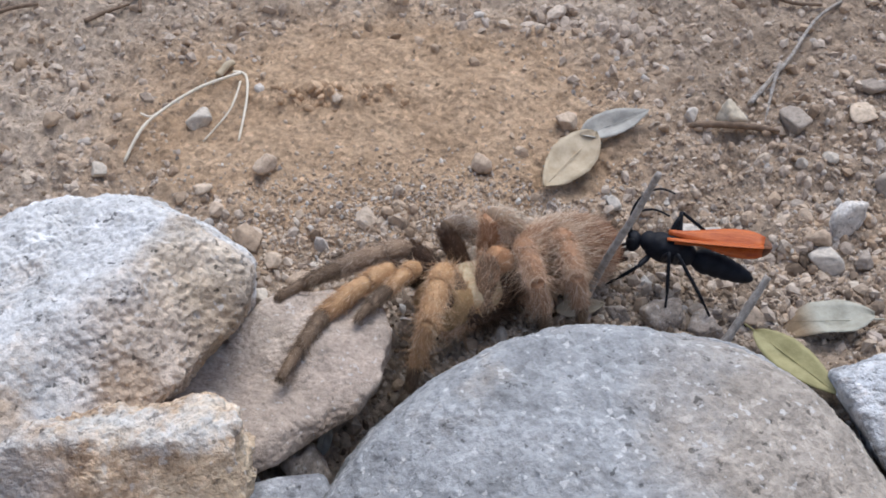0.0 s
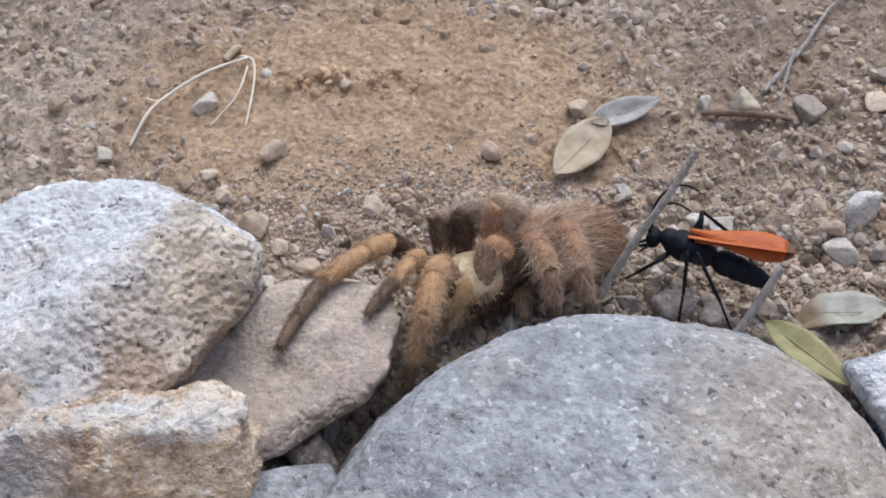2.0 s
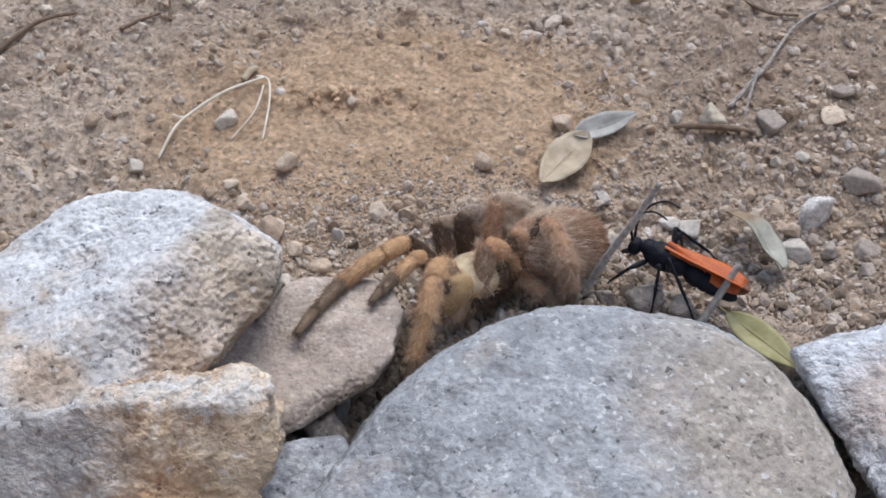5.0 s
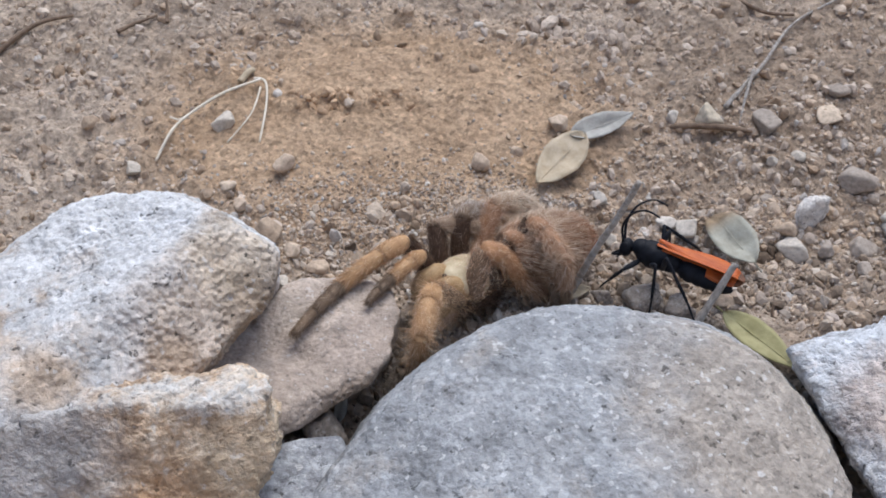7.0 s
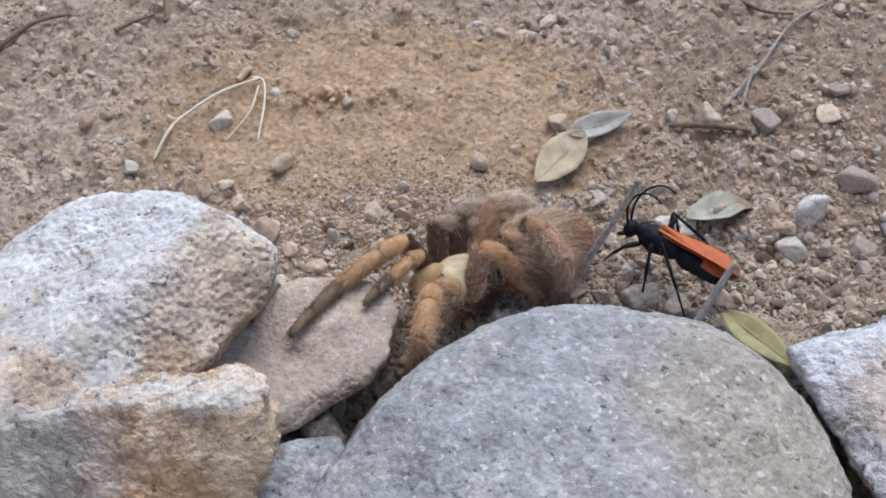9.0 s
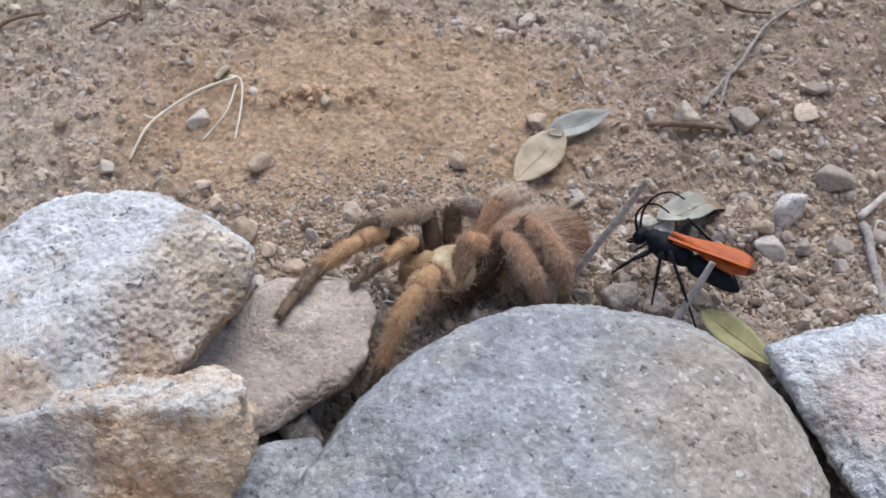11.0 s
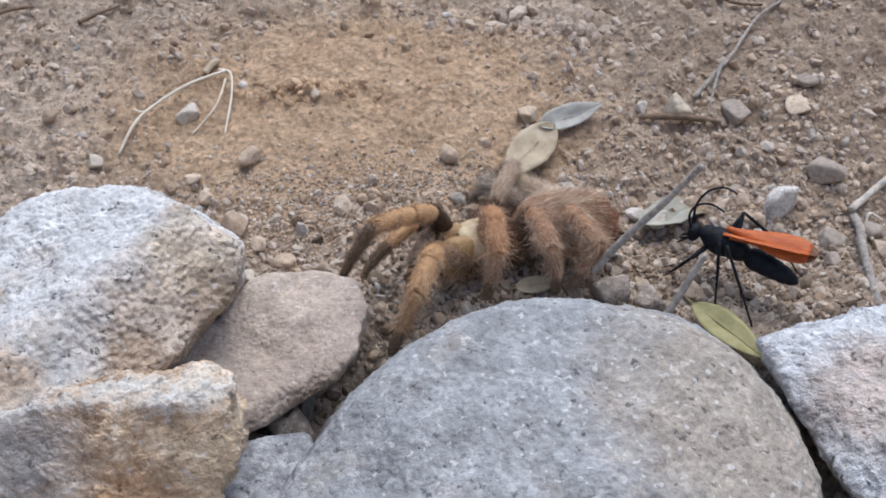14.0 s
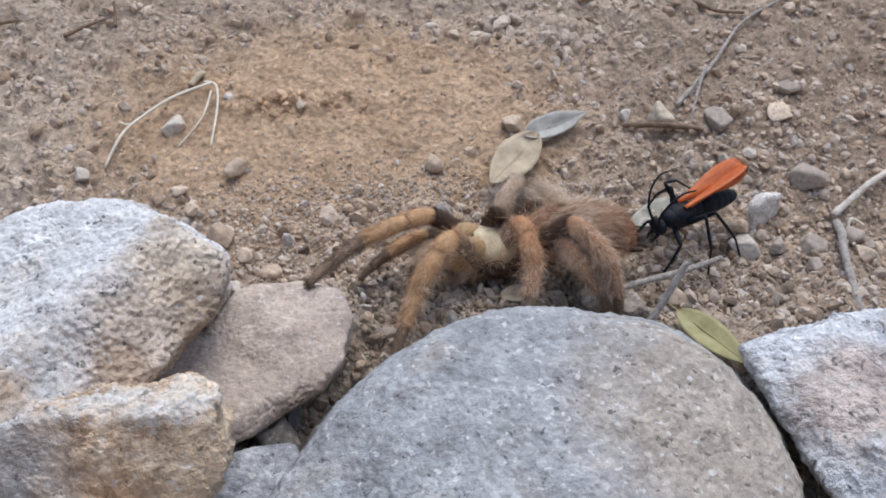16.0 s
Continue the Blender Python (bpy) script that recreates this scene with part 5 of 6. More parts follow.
ANKLES = {
    "r1": [(0, -0.0266, -0.0417, 0.0189), (1.5, -0.0286, -0.0362, 0.0196), (3, -0.0288, -0.0355, 0.0207), (3.5, -0.0288, -0.0350, 0.0191), (4, -0.0275, -0.0358, 0.0189), (7, -0.0263, -0.0373, 0.0190), (9, -0.0263, -0.0375, 0.0190), (11.5, -0.0256, -0.0270, 0.0189), (12.5, -0.0205, -0.0209, 0.0252), (13, -0.0216, -0.0164, 0.0204), (13.4, -0.0139, -0.0260, 0.0284), (14, -0.0096, -0.0283, 0.0292), (14.3, -0.0066, -0.0256, 0.0310), (14.5, -0.0060, -0.0008, 0.0163), (15.1, 0.0046, 0.0026, 0.0258), (15.4, -0.0092, -0.0062, 0.0156), (15.5, -0.0106, -0.0190, 0.0195), (16, -0.0090, -0.0181, 0.0196)],
    "r2": [(0, -0.0239, -0.0241, 0.0176), (0.6, -0.0233, -0.0220, 0.0169), (0.9, 0.0138, -0.0109, 0.0141), (1.5, 0.0143, -0.0109, 0.0140), (2.4, 0.0138, -0.0111, 0.0139), (2.7, -0.0204, -0.0247, 0.0262), (3, -0.0205, -0.0189, 0.0221), (3.4, -0.0196, -0.0285, 0.0248), (3.6, 0.0136, -0.0124, 0.0135), (4, 0.0154, -0.0109, 0.0142), (7, 0.0152, -0.0110, 0.0144), (9, 0.0156, -0.0105, 0.0147), (11.5, -0.0097, -0.0165, 0.0254), (12, -0.0079, -0.0178, 0.0284), (12.5, -0.0060, -0.0143, 0.0297), (13, -0.0059, -0.0178, 0.0271), (13.3, 0.0081, 0.0087, 0.0168), (13.6, 0.0271, 0.0160, 0.0176), (14, 0.0301, 0.0141, 0.0177), (14.5, 0.0317, 0.0132, 0.0170), (15.1, 0.0336, 0.0112, 0.0175), (15.5, 0.0332, 0.0088, 0.0191), (16, 0.0353, 0.0087, 0.0186)],
    "r3": [(0, 0.0114, -0.0052, 0.0127), (1.5, 0.0112, -0.0025, 0.0147), (3, 0.0088, -0.0081, 0.0122), (4, 0.0131, -0.0052, 0.0137), (7, 0.0096, 0.0004, 0.0143), (9, 0.0092, 0.0015, 0.0140), (11.5, 0.0242, -0.0037, 0.0146), (12.5, 0.0167, 0.0070, 0.0163), (13, 0.0159, 0.0079, 0.0136), (14, 0.0211, 0.0073, 0.0153), (14.5, 0.0245, 0.0086, 0.0157), (15.1, 0.0256, 0.0078, 0.0144), (16, 0.0283, 0.0079, 0.0137)],
    "r4": [(0, 0.0212, -0.0090, 0.0138), (1.5, 0.0207, -0.0084, 0.0138), (2.6, 0.0201, -0.0091, 0.0138), (2.8, 0.0189, -0.0110, 0.0255), (3.1, 0.0189, -0.0110, 0.0255), (3.3, 0.0196, -0.0010, 0.0165), (3.6, 0.0218, -0.0089, 0.0138), (4, 0.0245, -0.0060, 0.0144), (7, 0.0251, 0.0016, 0.0148), (9, 0.0249, 0.0015, 0.0148), (11.5, 0.0296, 0.0088, 0.0144), (12.5, 0.0278, 0.0146, 0.0146), (13, 0.0286, 0.0143, 0.0150), (14, 0.0315, 0.0102, 0.0134), (15.1, 0.0371, 0.0116, 0.0138), (16, 0.0427, 0.0068, 0.0158)],
    "pr": [(0, -0.0121, -0.0346, 0.0198), (1.5, -0.0123, -0.0357, 0.0198), (3, -0.0122, -0.0354, 0.0195), (4, -0.0130, -0.0342, 0.0190), (7, -0.0129, -0.0343, 0.0189), (9, -0.0129, -0.0345, 0.0189), (11.5, -0.0085, -0.0267, 0.0200), (12.5, -0.0067, -0.0151, 0.0180), (13, -0.0071, -0.0181, 0.0173), (14, -0.0061, -0.0167, 0.0133), (14.5, -0.0037, -0.0119, 0.0112), (15.1, -0.0039, -0.0111, 0.0106), (16, -0.0025, -0.0105, 0.0082)],
    "pl": [(0, -0.0033, -0.0331, 0.0084), (4, -0.0052, -0.0430, 0.0131), (9, -0.0041, -0.0490, 0.0135), (11.5, -0.0024, -0.0403, 0.0158), (12.5, -0.0031, -0.0317, 0.0088), (13, -0.0021, -0.0280, 0.0073), (14, 0.0010, -0.0241, 0.0136), (14.5, 0.0015, -0.0210, 0.0120), (15.1, 0.0023, -0.0217, 0.0141), (16, 0.0051, -0.0217, 0.0130)],
    "l1": [(0, -0.0027, -0.0446, 0.0191), (0.9, -0.0051, -0.0483, 0.0224), (1.5, -0.0053, -0.0457, 0.0196), (3, -0.0053, -0.0469, 0.0192), (4, -0.0050, -0.0413, 0.0138), (7, -0.0053, -0.0555, 0.0187), (9, -0.0049, -0.0560, 0.0189), (11.5, -0.0049, -0.0448, 0.0166), (12.5, -0.0082, -0.0402, 0.0164), (12.8, -0.0071, -0.0288, 0.0203), (13, -0.0064, -0.0201, 0.0224), (13.3, -0.0020, -0.0375, 0.0124), (14, 0.0014, -0.0406, 0.0172), (14.5, 0.0031, -0.0400, 0.0146), (15.1, 0.0062, -0.0410, 0.0129), (15.5, 0.0063, -0.0401, 0.0129), (16, 0.0057, -0.0303, 0.0130)],
    "l2": [(0, 0.0194, -0.0188, 0.0080), (1.5, 0.0157, -0.0193, 0.0075), (3, 0.0183, -0.0172, 0.0085), (4, 0.0201, -0.0197, 0.0086), (7, 0.0211, -0.0246, 0.0108), (9, 0.0211, -0.0248, 0.0108), (11.5, 0.0212, -0.0169, 0.0076), (12.3, 0.0198, -0.0266, 0.0209), (12.5, 0.0168, -0.0261, 0.0235), (12.7, 0.0200, -0.0250, 0.0203), (13, 0.0224, -0.0247, 0.0173), (14, 0.0227, -0.0265, 0.0183), (14.5, 0.0275, -0.0246, 0.0188), (14.9, 0.0289, -0.0249, 0.0238), (15.1, 0.0300, -0.0252, 0.0224), (15.5, 0.0341, -0.0255, 0.0175), (16, 0.0372, -0.0234, 0.0143)],
    "l3": [(0, 0.0223, -0.0322, 0.0202), (3, 0.0231, -0.0331, 0.0213), (4, 0.0274, -0.0160, 0.0093), (7, 0.0285, -0.0160, 0.0114), (9, 0.0285, -0.0162, 0.0114), (11.5, 0.0298, -0.0328, 0.0179), (12.5, 0.0341, -0.0246, 0.0188), (13, 0.0358, -0.0237, 0.0180), (14, 0.0368, -0.0250, 0.0188), (14.5, 0.0387, -0.0244, 0.0186), (15.1, 0.0401, -0.0234, 0.0202), (15.5, 0.0493, -0.0241, 0.0176), (16, 0.0494, -0.0263, 0.0165)],
    "l4": [(0, 0.0315, -0.0308, 0.0208), (1.5, 0.0305, -0.0315, 0.0205), (3, 0.0296, -0.0316, 0.0203), (4, 0.0320, -0.0316, 0.0208), (7, 0.0319, -0.0289, 0.0206), (9, 0.0322, -0.0292, 0.0207), (11.5, 0.0395, -0.0288, 0.0187), (12.5, 0.0414, -0.0249, 0.0194), (13, 0.0446, -0.0247, 0.0203), (14, 0.0495, -0.0254, 0.0205), (14.5, 0.0536, -0.0249, 0.0205), (15.1, 0.0552, -0.0278, 0.0214), (15.5, 0.0551, -0.0296, 0.0216), (16, 0.0569, -0.0281, 0.0184)],
}
TIPS = {
    "r1": [(0, -0.0339, -0.0618, 0.0188), (1.5, -0.0359, -0.0562, 0.0193), (3, -0.0360, -0.0555, 0.0197), (3.5, -0.0361, -0.0550, 0.0190), (4, -0.0364, -0.0551, 0.0190), (7, -0.0361, -0.0560, 0.0202), (9, -0.0363, -0.0561, 0.0202), (11.5, -0.0345, -0.0462, 0.0200), (12.5, -0.0347, -0.0229, 0.0097), (13, -0.0328, -0.0344, 0.0188), (13.4, -0.0255, -0.0257, 0.0106), (14, -0.0185, -0.0262, 0.0101), (14.3, -0.0192, -0.0216, 0.0143), (14.5, -0.0176, -0.0173, 0.0228), (15.1, -0.0093, -0.0088, 0.0371), (15.4, -0.0215, -0.0229, 0.0200), (15.5, -0.0243, -0.0353, 0.0189), (16, -0.0226, -0.0344, 0.0189)],
    "r2": [(0, -0.0372, -0.0362, 0.0189), (0.6, -0.0351, -0.0354, 0.0189), (0.9, 0.0113, 0.0026, 0.0025), (1.5, 0.0104, 0.0024, 0.0025), (2.4, 0.0105, 0.0024, 0.0025), (2.7, -0.0350, -0.0199, 0.0169), (3, -0.0369, -0.0150, 0.0157), (3.4, -0.0326, -0.0275, 0.0125), (3.6, 0.0121, 0.0016, 0.0023), (4, 0.0126, 0.0024, 0.0025), (7, 0.0101, 0.0012, 0.0022), (9, 0.0099, 0.0010, 0.0021), (11.5, -0.0226, -0.0095, 0.0150), (12, -0.0212, -0.0099, 0.0191), (12.5, -0.0181, -0.0045, 0.0207), (13, -0.0167, -0.0147, 0.0131), (13.3, 0.0207, 0.0151, 0.0056), (13.6, 0.0148, 0.0124, 0.0051), (14, 0.0174, 0.0134, 0.0050), (14.5, 0.0188, 0.0175, 0.0052), (15.1, 0.0232, 0.0192, 0.0052), (15.5, 0.0277, 0.0191, 0.0054), (16, 0.0299, 0.0199, 0.0056)],
    "r3": [(0, 0.0194, 0.0006, 0.0021), (1.5, 0.0174, 0.0004, 0.0020), (3, 0.0163, -0.0009, 0.0021), (4, 0.0195, 0.0003, 0.0020), (7, 0.0171, -0.0009, 0.0020), (9, 0.0169, -0.0011, 0.0020), (11.5, 0.0213, 0.0045, 0.0030), (12.5, 0.0241, 0.0123, 0.0049), (13, 0.0259, 0.0144, 0.0055), (14, 0.0300, 0.0117, 0.0048), (14.5, 0.0333, 0.0130, 0.0051), (15.1, 0.0355, 0.0129, 0.0051), (16, 0.0386, 0.0139, 0.0054)],
    "r4": [(0, 0.0295, -0.0041, 0.0022), (1.5, 0.0288, -0.0037, 0.0021), (2.6, 0.0282, -0.0042, 0.0022), (2.8, 0.0225, -0.0220, 0.0351), (3.1, 0.0225, -0.0220, 0.0351), (3.3, 0.0256, -0.0022, 0.0028), (3.6, 0.0302, -0.0045, 0.0021), (4, 0.0324, -0.0029, 0.0020), (7, 0.0302, -0.0041, 0.0020), (9, 0.0300, -0.0043, 0.0020), (11.5, 0.0343, 0.0014, 0.0023), (12.5, 0.0371, 0.0090, 0.0042), (13, 0.0391, 0.0113, 0.0047), (14, 0.0431, 0.0085, 0.0040), (15.1, 0.0486, 0.0098, 0.0044), (16, 0.0518, 0.0110, 0.0046)],
    "pr": [(0, -0.0189, -0.0434, 0.0188), (1.5, -0.0183, -0.0450, 0.0188), (3, -0.0181, -0.0449, 0.0187), (4, -0.0189, -0.0437, 0.0188), (7, -0.0191, -0.0435, 0.0189), (9, -0.0191, -0.0437, 0.0189), (11.5, -0.0168, -0.0339, 0.0188), (12.5, -0.0144, -0.0205, 0.0122), (13, -0.0131, -0.0199, 0.0084), (14, -0.0132, -0.0218, 0.0065), (14.5, -0.0109, -0.0180, 0.0054), (15.1, -0.0114, -0.0172, 0.0051), (16, -0.0109, -0.0162, 0.0035)],
    "pl": [(0, -0.0038, -0.0415, 0.0021), (4, -0.0045, -0.0437, 0.0026), (9, -0.0050, -0.0477, 0.0031), (11.5, -0.0050, -0.0431, 0.0060), (12.5, -0.0023, -0.0398, 0.0021), (13, -0.0022, -0.0366, 0.0010), (14, 0.0000, -0.0285, 0.0041), (14.5, 0.0008, -0.0277, 0.0039), (15.1, 0.0019, -0.0273, 0.0051), (16, 0.0042, -0.0268, 0.0038)],
    "l1": [(0, -0.0071, -0.0487, 0.0017), (0.9, -0.0113, -0.0475, 0.0051), (1.5, -0.0092, -0.0525, 0.0029), (3, -0.0100, -0.0516, 0.0020), (4, -0.0098, -0.0565, 0.0044), (7, -0.0079, -0.0542, 0.0004), (9, -0.0077, -0.0546, 0.0007), (11.5, -0.0125, -0.0567, 0.0055), (12.5, -0.0168, -0.0569, 0.0181), (12.8, -0.0150, -0.0455, 0.0190), (13, -0.0132, -0.0370, 0.0255), (13.3, -0.0071, -0.0539, 0.0057), (14, -0.0051, -0.0460, 0.0008), (14.5, -0.0006, -0.0403, -0.0034), (15.1, 0.0034, -0.0418, -0.0053), (15.5, 0.0034, -0.0395, -0.0053), (16, -0.0005, -0.0447, 0.0032)],
    "l2": [(0, 0.0264, -0.0313, 0.0056), (1.5, 0.0183, -0.0336, 0.0065), (3, 0.0182, -0.0316, 0.0072), (4, 0.0270, -0.0325, 0.0085), (7, 0.0301, -0.0234, -0.0003), (9, 0.0301, -0.0236, -0.0004), (11.5, 0.0271, -0.0299, 0.0052), (12.3, 0.0226, -0.0288, 0.0069), (12.5, 0.0184, -0.0217, 0.0098), (12.7, 0.0214, -0.0261, 0.0059), (13, 0.0237, -0.0286, 0.0034), (14, 0.0204, -0.0281, 0.0041), (14.5, 0.0273, -0.0273, 0.0045), (14.9, 0.0280, -0.0250, 0.0094), (15.1, 0.0300, -0.0254, 0.0080), (15.5, 0.0325, -0.0333, 0.0054), (16, 0.0343, -0.0357, 0.0073)],
    "l3": [(0, 0.0252, -0.0318, 0.0055), (3, 0.0253, -0.0339, 0.0065), (4, 0.0303, -0.0302, 0.0057), (7, 0.0307, -0.0295, 0.0053), (9, 0.0307, -0.0298, 0.0053), (11.5, 0.0343, -0.0289, 0.0041), (12.5, 0.0394, -0.0288, 0.0055), (13, 0.0384, -0.0265, 0.0036), (14, 0.0395, -0.0260, 0.0041), (14.5, 0.0399, -0.0254, 0.0037), (15.1, 0.0401, -0.0263, 0.0055), (15.5, 0.0566, -0.0257, 0.0046), (16, 0.0571, -0.0302, 0.0043)],
    "l4": [(0, 0.0344, -0.0294, 0.0051), (1.5, 0.0335, -0.0300, 0.0048), (3, 0.0332, -0.0302, 0.0048), (4, 0.0342, -0.0296, 0.0051), (7, 0.0331, -0.0292, 0.0047), (9, 0.0331, -0.0294, 0.0047), (11.5, 0.0406, -0.0276, 0.0028), (12.5, 0.0445, -0.0259, 0.0038), (13, 0.0422, -0.0252, 0.0045), (14, 0.0431, -0.0268, 0.0059), (14.5, 0.0509, -0.0281, 0.0050), (15.1, 0.0518, -0.0305, 0.0060), (15.5, 0.0578, -0.0317, 0.0060), (16, 0.0604, -0.0300, 0.0029)],
}
WASP = [
    # t, head x, y, z, tail x, y, z, roll
    (0, 0.0488, -0.0087, 0.0140, 0.0767, -0.0177, 0.0110, 5),
    (1.5, 0.0509, -0.0114, 0.0140, 0.0764, -0.0209, 0.0110, 8),
    (3, 0.0497, -0.0115, 0.0140, 0.0749, -0.0253, 0.0110, 10),
    (3.5, 0.0520, -0.0114, 0.0140, 0.0746, -0.0262, 0.0110, 18),
    (4, 0.0530, -0.0141, 0.0140, 0.0749, -0.0300, 0.0110, 16),
    (7, 0.0508, -0.0150, 0.0140, 0.0785, -0.0282, 0.0110, 18),
    (8, 0.0514, -0.0142, 0.0140, 0.0786, -0.0281, 0.0110, 18),
    (8.5, 0.0558, -0.0029, 0.0140, 0.0784, -0.0275, 0.0110, 22),
    (9, 0.0534, -0.0073, 0.0140, 0.0774, -0.0254, 0.0110, 18),
    (11.5, 0.0640, -0.0120, 0.0140, 0.0906, -0.0306, 0.0110, 10),
    (12.5, 0.0694, -0.0155, 0.0140, 0.0973, -0.0239, 0.0110, 6),
    (13, 0.0724, -0.0136, 0.0140, 0.0985, -0.0263, 0.0110, 8),
    (14, 0.0785, -0.0124, 0.0140, 0.1042, -0.0290, 0.0110, 5),
    (14.5, 0.0766, -0.0098, 0.0140, 0.1049, -0.0227, 0.0160, -5),
    (15, 0.0750, -0.0065, 0.0140, 0.1036, 0.0084, 0.0149, 0),
    (15.5, 0.0750, -0.0077, 0.0140, 0.1009, 0.0116, 0.0127, 0),
    (16, 0.0742, -0.0067, 0.0140, 0.1019, 0.0100, 0.0146, 0),
]
WING_LIFT = [(0, 11), (3.2, 11), (3.6, -4), (9, -5), (11.5, 7), (14, 11), (14.5, 22), (15, 16), (16, 12)]
STICK = [
    # t, foot x, y, z, top x, y, z
    (0, 0.0365, -0.0206, 0.0060, 0.0478, -0.0263, 0.0466),
    (1.5, 0.0362, -0.0253, 0.0060, 0.0534, -0.0207, 0.0446),
    (3, 0.0362, -0.0255, 0.0060, 0.0583, -0.0093, 0.0386),
    (4, 0.0383, -0.0261, 0.0060, 0.0560, -0.0245, 0.0446),
    (7, 0.0352, -0.0249, 0.0060, 0.0480, -0.0300, 0.0462),
    (8.5, 0.0354, -0.0261, 0.0060, 0.0531, -0.0218, 0.0444),
    (9, 0.0352, -0.0251, 0.0060, 0.0484, -0.0292, 0.0462),
    (11.5, 0.0411, -0.0266, 0.0060, 0.0594, -0.0273, 0.0444),
    (12.5, 0.0472, -0.0225, 0.0100, 0.0636, -0.0296, 0.0486),
    (13, 0.0457, -0.0277, 0.0130, 0.0644, -0.0319, 0.0509),
    (14, 0.0483, -0.0279, 0.0130, 0.0703, -0.0309, 0.0493),
    (14.5, 0.0594, -0.0348, 0.0030, 0.0943, -0.0239, 0.0080),
    (15, 0.0519, -0.0308, 0.0030, 0.0835, -0.0174, 0.0070),
    (16, 0.0507, -0.0263, 0.0030, 0.0866, -0.0155, 0.0070),
]
LEAF = [
    # t, x, y, height over the soil, turns about x, y, z
    (0, 0.1066, -0.0261, 0.0040, 0, 0, 185),
    (1.5, 0.1062, -0.0262, 0.0040, 0, 0, 185),
    (2.4, 0.1060, -0.0265, 0.0040, 0, 0, 183),
    (2.6, 0.1062, -0.0262, 0.0050, -5, -5, 178),
    (2.8, 0.1068, -0.0237, 0.0060, -10, -8, 162),
    (3, 0.1056, -0.0245, 0.0080, -15, -5, 154),
    (3.2, 0.1037, -0.0229, 0.0080, -10, -8, 148),
    (3.3, 0.0960, -0.0167, 0.0060, 0, -22, 128),
    (3.4, 0.0929, -0.0171, 0.0050, 20, -28, 120),
    (3.5, 0.0927, -0.0192, 0.0040, 24, -28, 120),
    (3.7, 0.0874, -0.0163, 0.0040, 24, -28, 120),
    (4, 0.0937, -0.0130, 0.0030, 24, -28, 118),
    (6.5, 0.0952, -0.0136, 0.0030, 24, -28, 118),
    (6.8, 0.0946, -0.0133, 0.0030, 20, -28, 118),
    (6.9, 0.0902, -0.0136, 0.0050, 0, -22, 118),
    (7, 0.0890, -0.0114, 0.0060, -22, -12, 118),
    (7.2, 0.0885, -0.0099, 0.0060, -25, -10, 116),
    (7.5, 0.0891, -0.0082, 0.0060, -22, -5, 110),
    (7.7, 0.0841, -0.0052, 0.0050, -15, -8, 95),
    (7.8, 0.0794, 0.0026, 0.0050, -8, -10, 50),
    (8, 0.0770, 0.0054, 0.0040, -5, -12, 22),
    (9, 0.0728, 0.0069, 0.0030, -5, -12, 18),
    (11.5, 0.0700, 0.0062, 0.0030, -5, -12, 18),
    (14, 0.0670, 0.0032, 0.0030, -5, -12, 18),
    (16, 0.0698, 0.0054, 0.0030, -5, -12, 18),
]


def spider_pose(t):
    x, y, z, heading, nose = glide(SPIDER, t)[:5]
    return pose(x, y, z) @ pose(0, 0, 0, 0, 0, heading) @ pose(0, 0, 0, 0, -nose, 0) @ pose(-0.020, 0, 0)


def abdomen_pose(t):
    turn, droop = glide(SPIDER, t)[5:]
    return pose(0.0105, 0, 0, 0, 0, turn) @ pose(0, 0, 0, 0, -droop, 0)


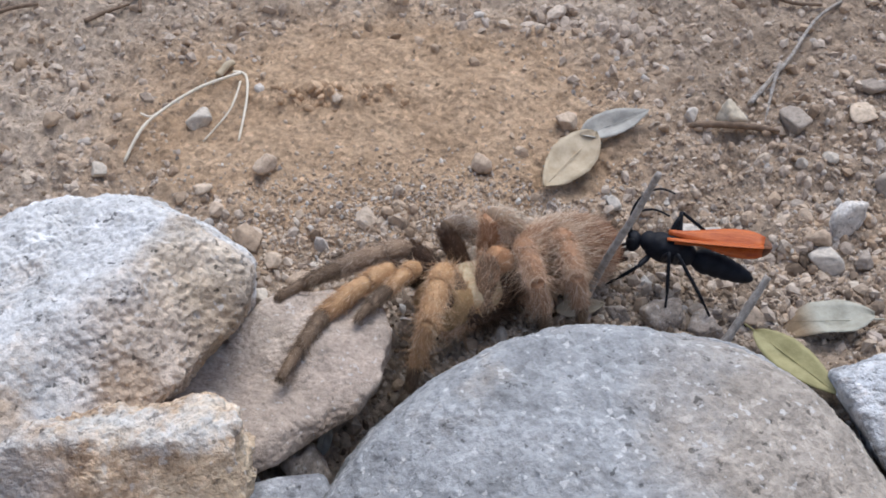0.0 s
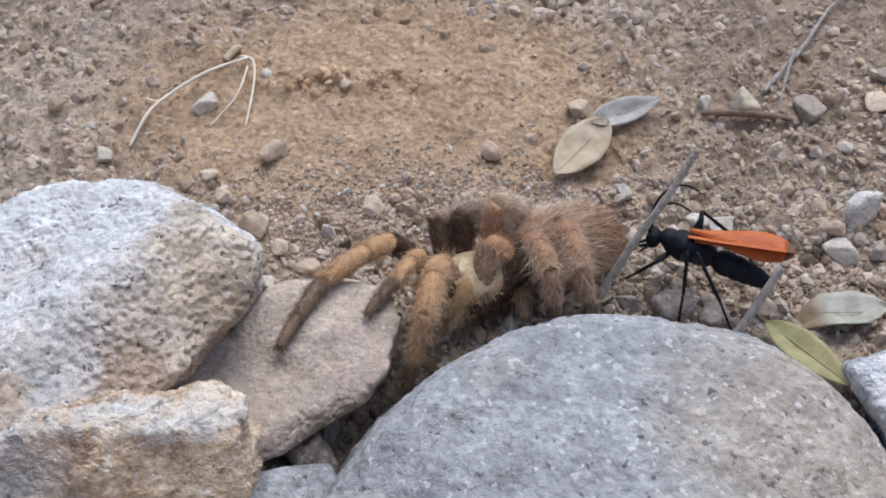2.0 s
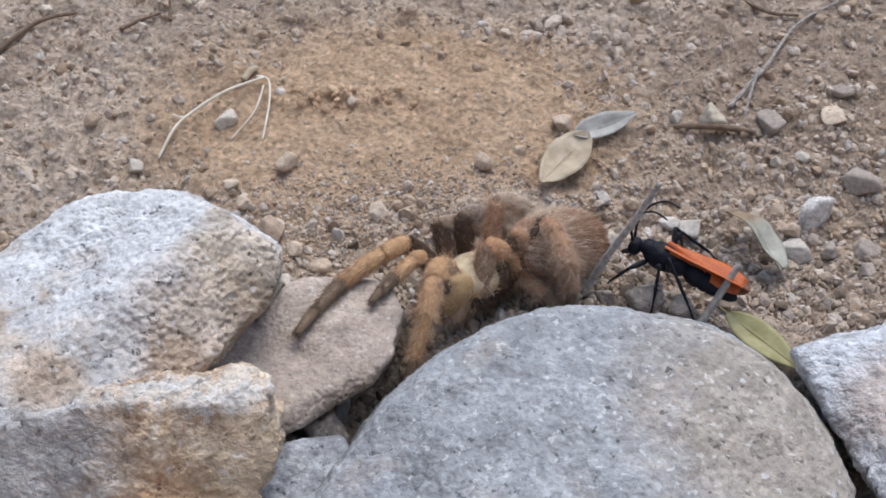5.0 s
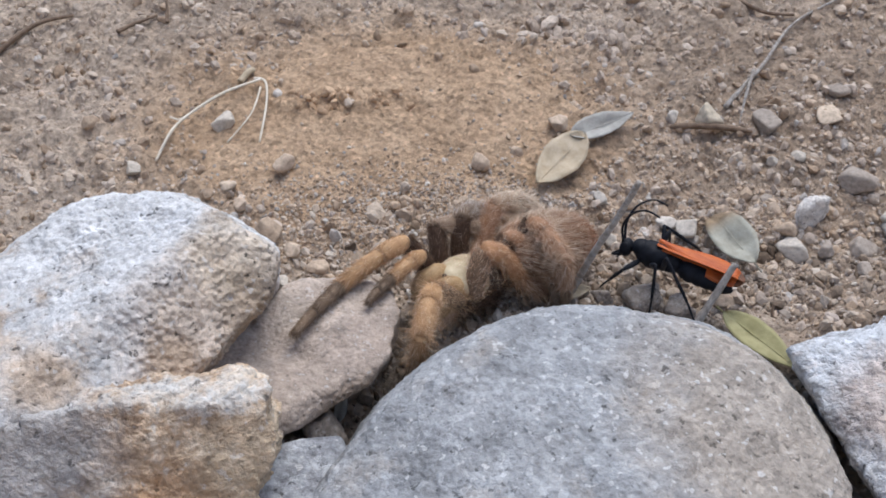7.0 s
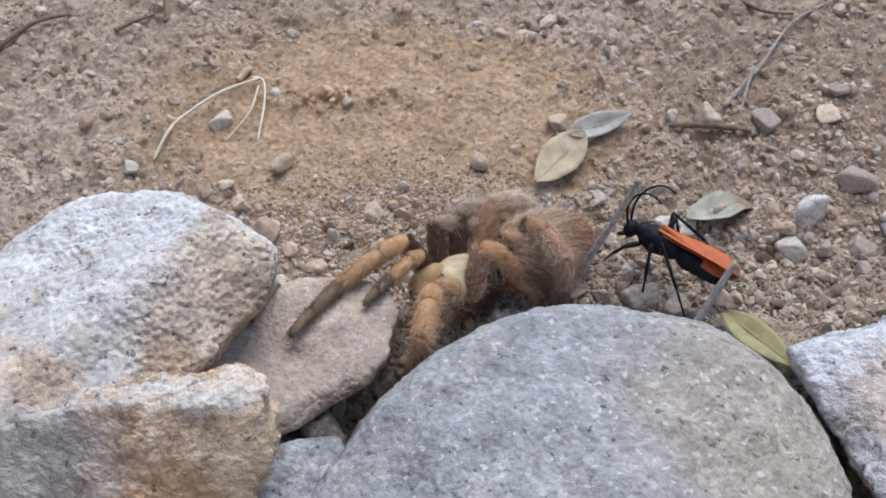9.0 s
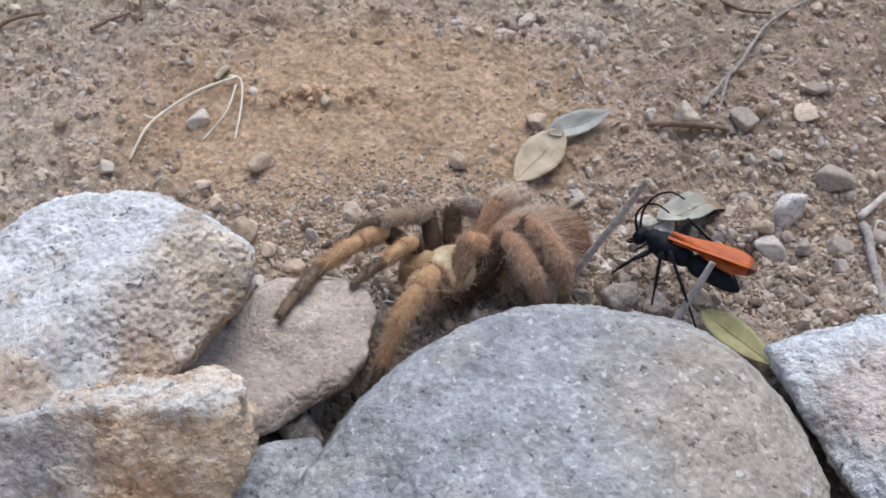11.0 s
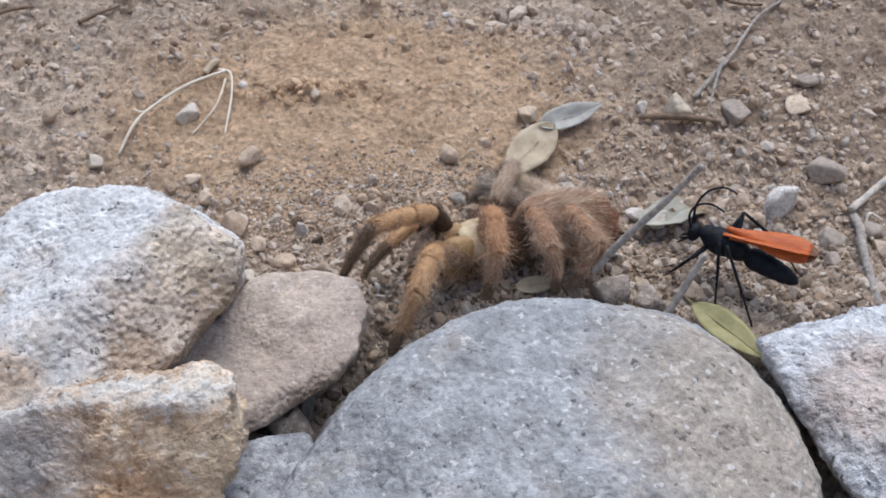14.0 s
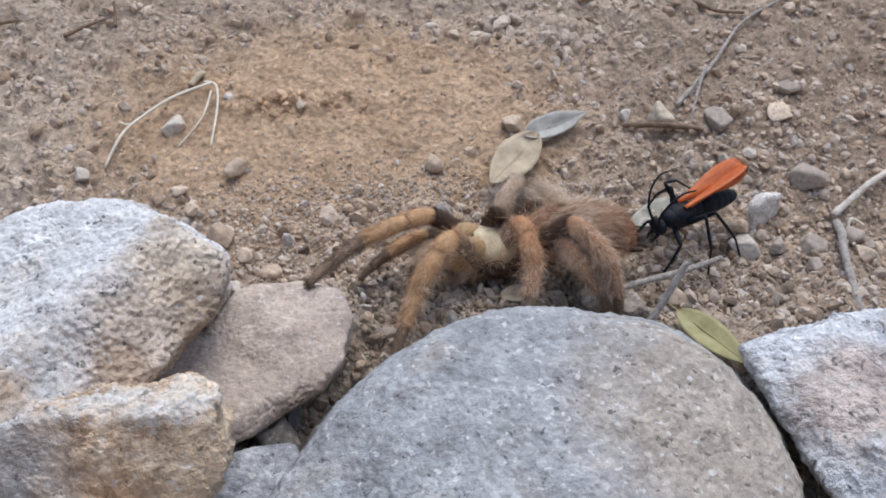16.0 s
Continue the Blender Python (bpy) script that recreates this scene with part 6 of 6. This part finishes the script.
def leg_poses(key, root, lengths, t):
    """Poses of a leg's three jointed stretches in the body's space, with their lengths kept."""
    inv = spider_pose(t).inverted()
    points = [Vector(root)]
    for rows, n in zip((KNEES[key], ANKLES[key], TIPS[key]), lengths):
        d = inv @ Vector(glide(rows, t)) - points[-1]
        points.append(points[-1] + d.normalized() * n)
    side = Vector((0, 0, 1)).cross(points[3] - points[0]).normalized()
    out = []
    for p, q in zip(points, points[1:]):
        d = (q - p).normalized()
        y = (side - d * side.dot(d)).normalized()
        out.append(Matrix.Translation(p) @ Matrix((d, y, d.cross(y))).transposed().to_4x4())
    return out


def wasp_pose(t):
    a = glide(WASP, t)
    head, tail, roll = Vector(a[:3]), Vector(a[3:6]), a[6]
    d = (head - tail).normalized()
    side = Vector((0, 0, 1)).cross(d).normalized()
    m = Matrix((d, side, d.cross(side))).transposed().to_4x4()
    return Matrix.Translation(head - d * 0.0088) @ m @ pose(0, 0, 0, roll)


def motions():
    walk(tarantula, [(t, spider_pose(t)) for t in TIMES])
    walk(spider_abdomen, [(t, abdomen_pose(t)) for t in TIMES])
    for key, (root, lengths, thick) in LEGS.items():
        rows = [[], [], []]
        for t in TIMES:
            for row, m in zip(rows, leg_poses(key, root, lengths, t)):
                row.append((t, m))
        for ob, row in zip(spider_limbs[key], rows):
            walk(ob, row)
    walk(wasp, [(t, wasp_pose(t)) for t in TIMES])
    for n, (key, (root, lengths, place)) in enumerate(WASP_LEGS.items()):
        rows = [[], [], []]
        for t in TIMES:
            m = wasp_pose(t)
            busy = smooth_step(11, 12, t)
            phase = 2 * math.pi * t / 0.9 + math.pi * (n % 2) + n
            foot = m @ Vector((place[0] + 0.0022 * busy * math.sin(phase), place[1], 0))
            foot.z = ground_z(foot.x, foot.y) + 0.0012 + 0.002 * busy * max(0.0, math.cos(phase))
            for row, p in zip(rows, limb_poses(Vector(root), m.inverted() @ foot, lengths, 0, Vector((-0.2, 1.0 if place[1] > 0 else -1.0, 0.7)), 0.15)):
                row.append((t, p))
        for ob, row in zip(wasp_limbs[key], rows):
            walk(ob, row)
    for ob in wasp_wings:
        rows = []
        for t in TIMES:
            rows.append((t, pose(0.0010, 0, 0.0034, 0, glide(WING_LIFT, t)[0], 0) @ pose(-0.0010, 0, -0.0034)))
        walk(ob, rows)
    rows = []
    for row in STICK:
        a, b = Vector(row[1:4]), Vector(row[4:7])
        rows.append((row[0], lay(a, b)))
    walk(tilting_stick, rows)
    walk(flying_leaf, [(t, pose(x, y, ground_z(x, y) + h, rx, ry, rz)) for t, x, y, h, rx, ry, rz in LEAF])


motions()
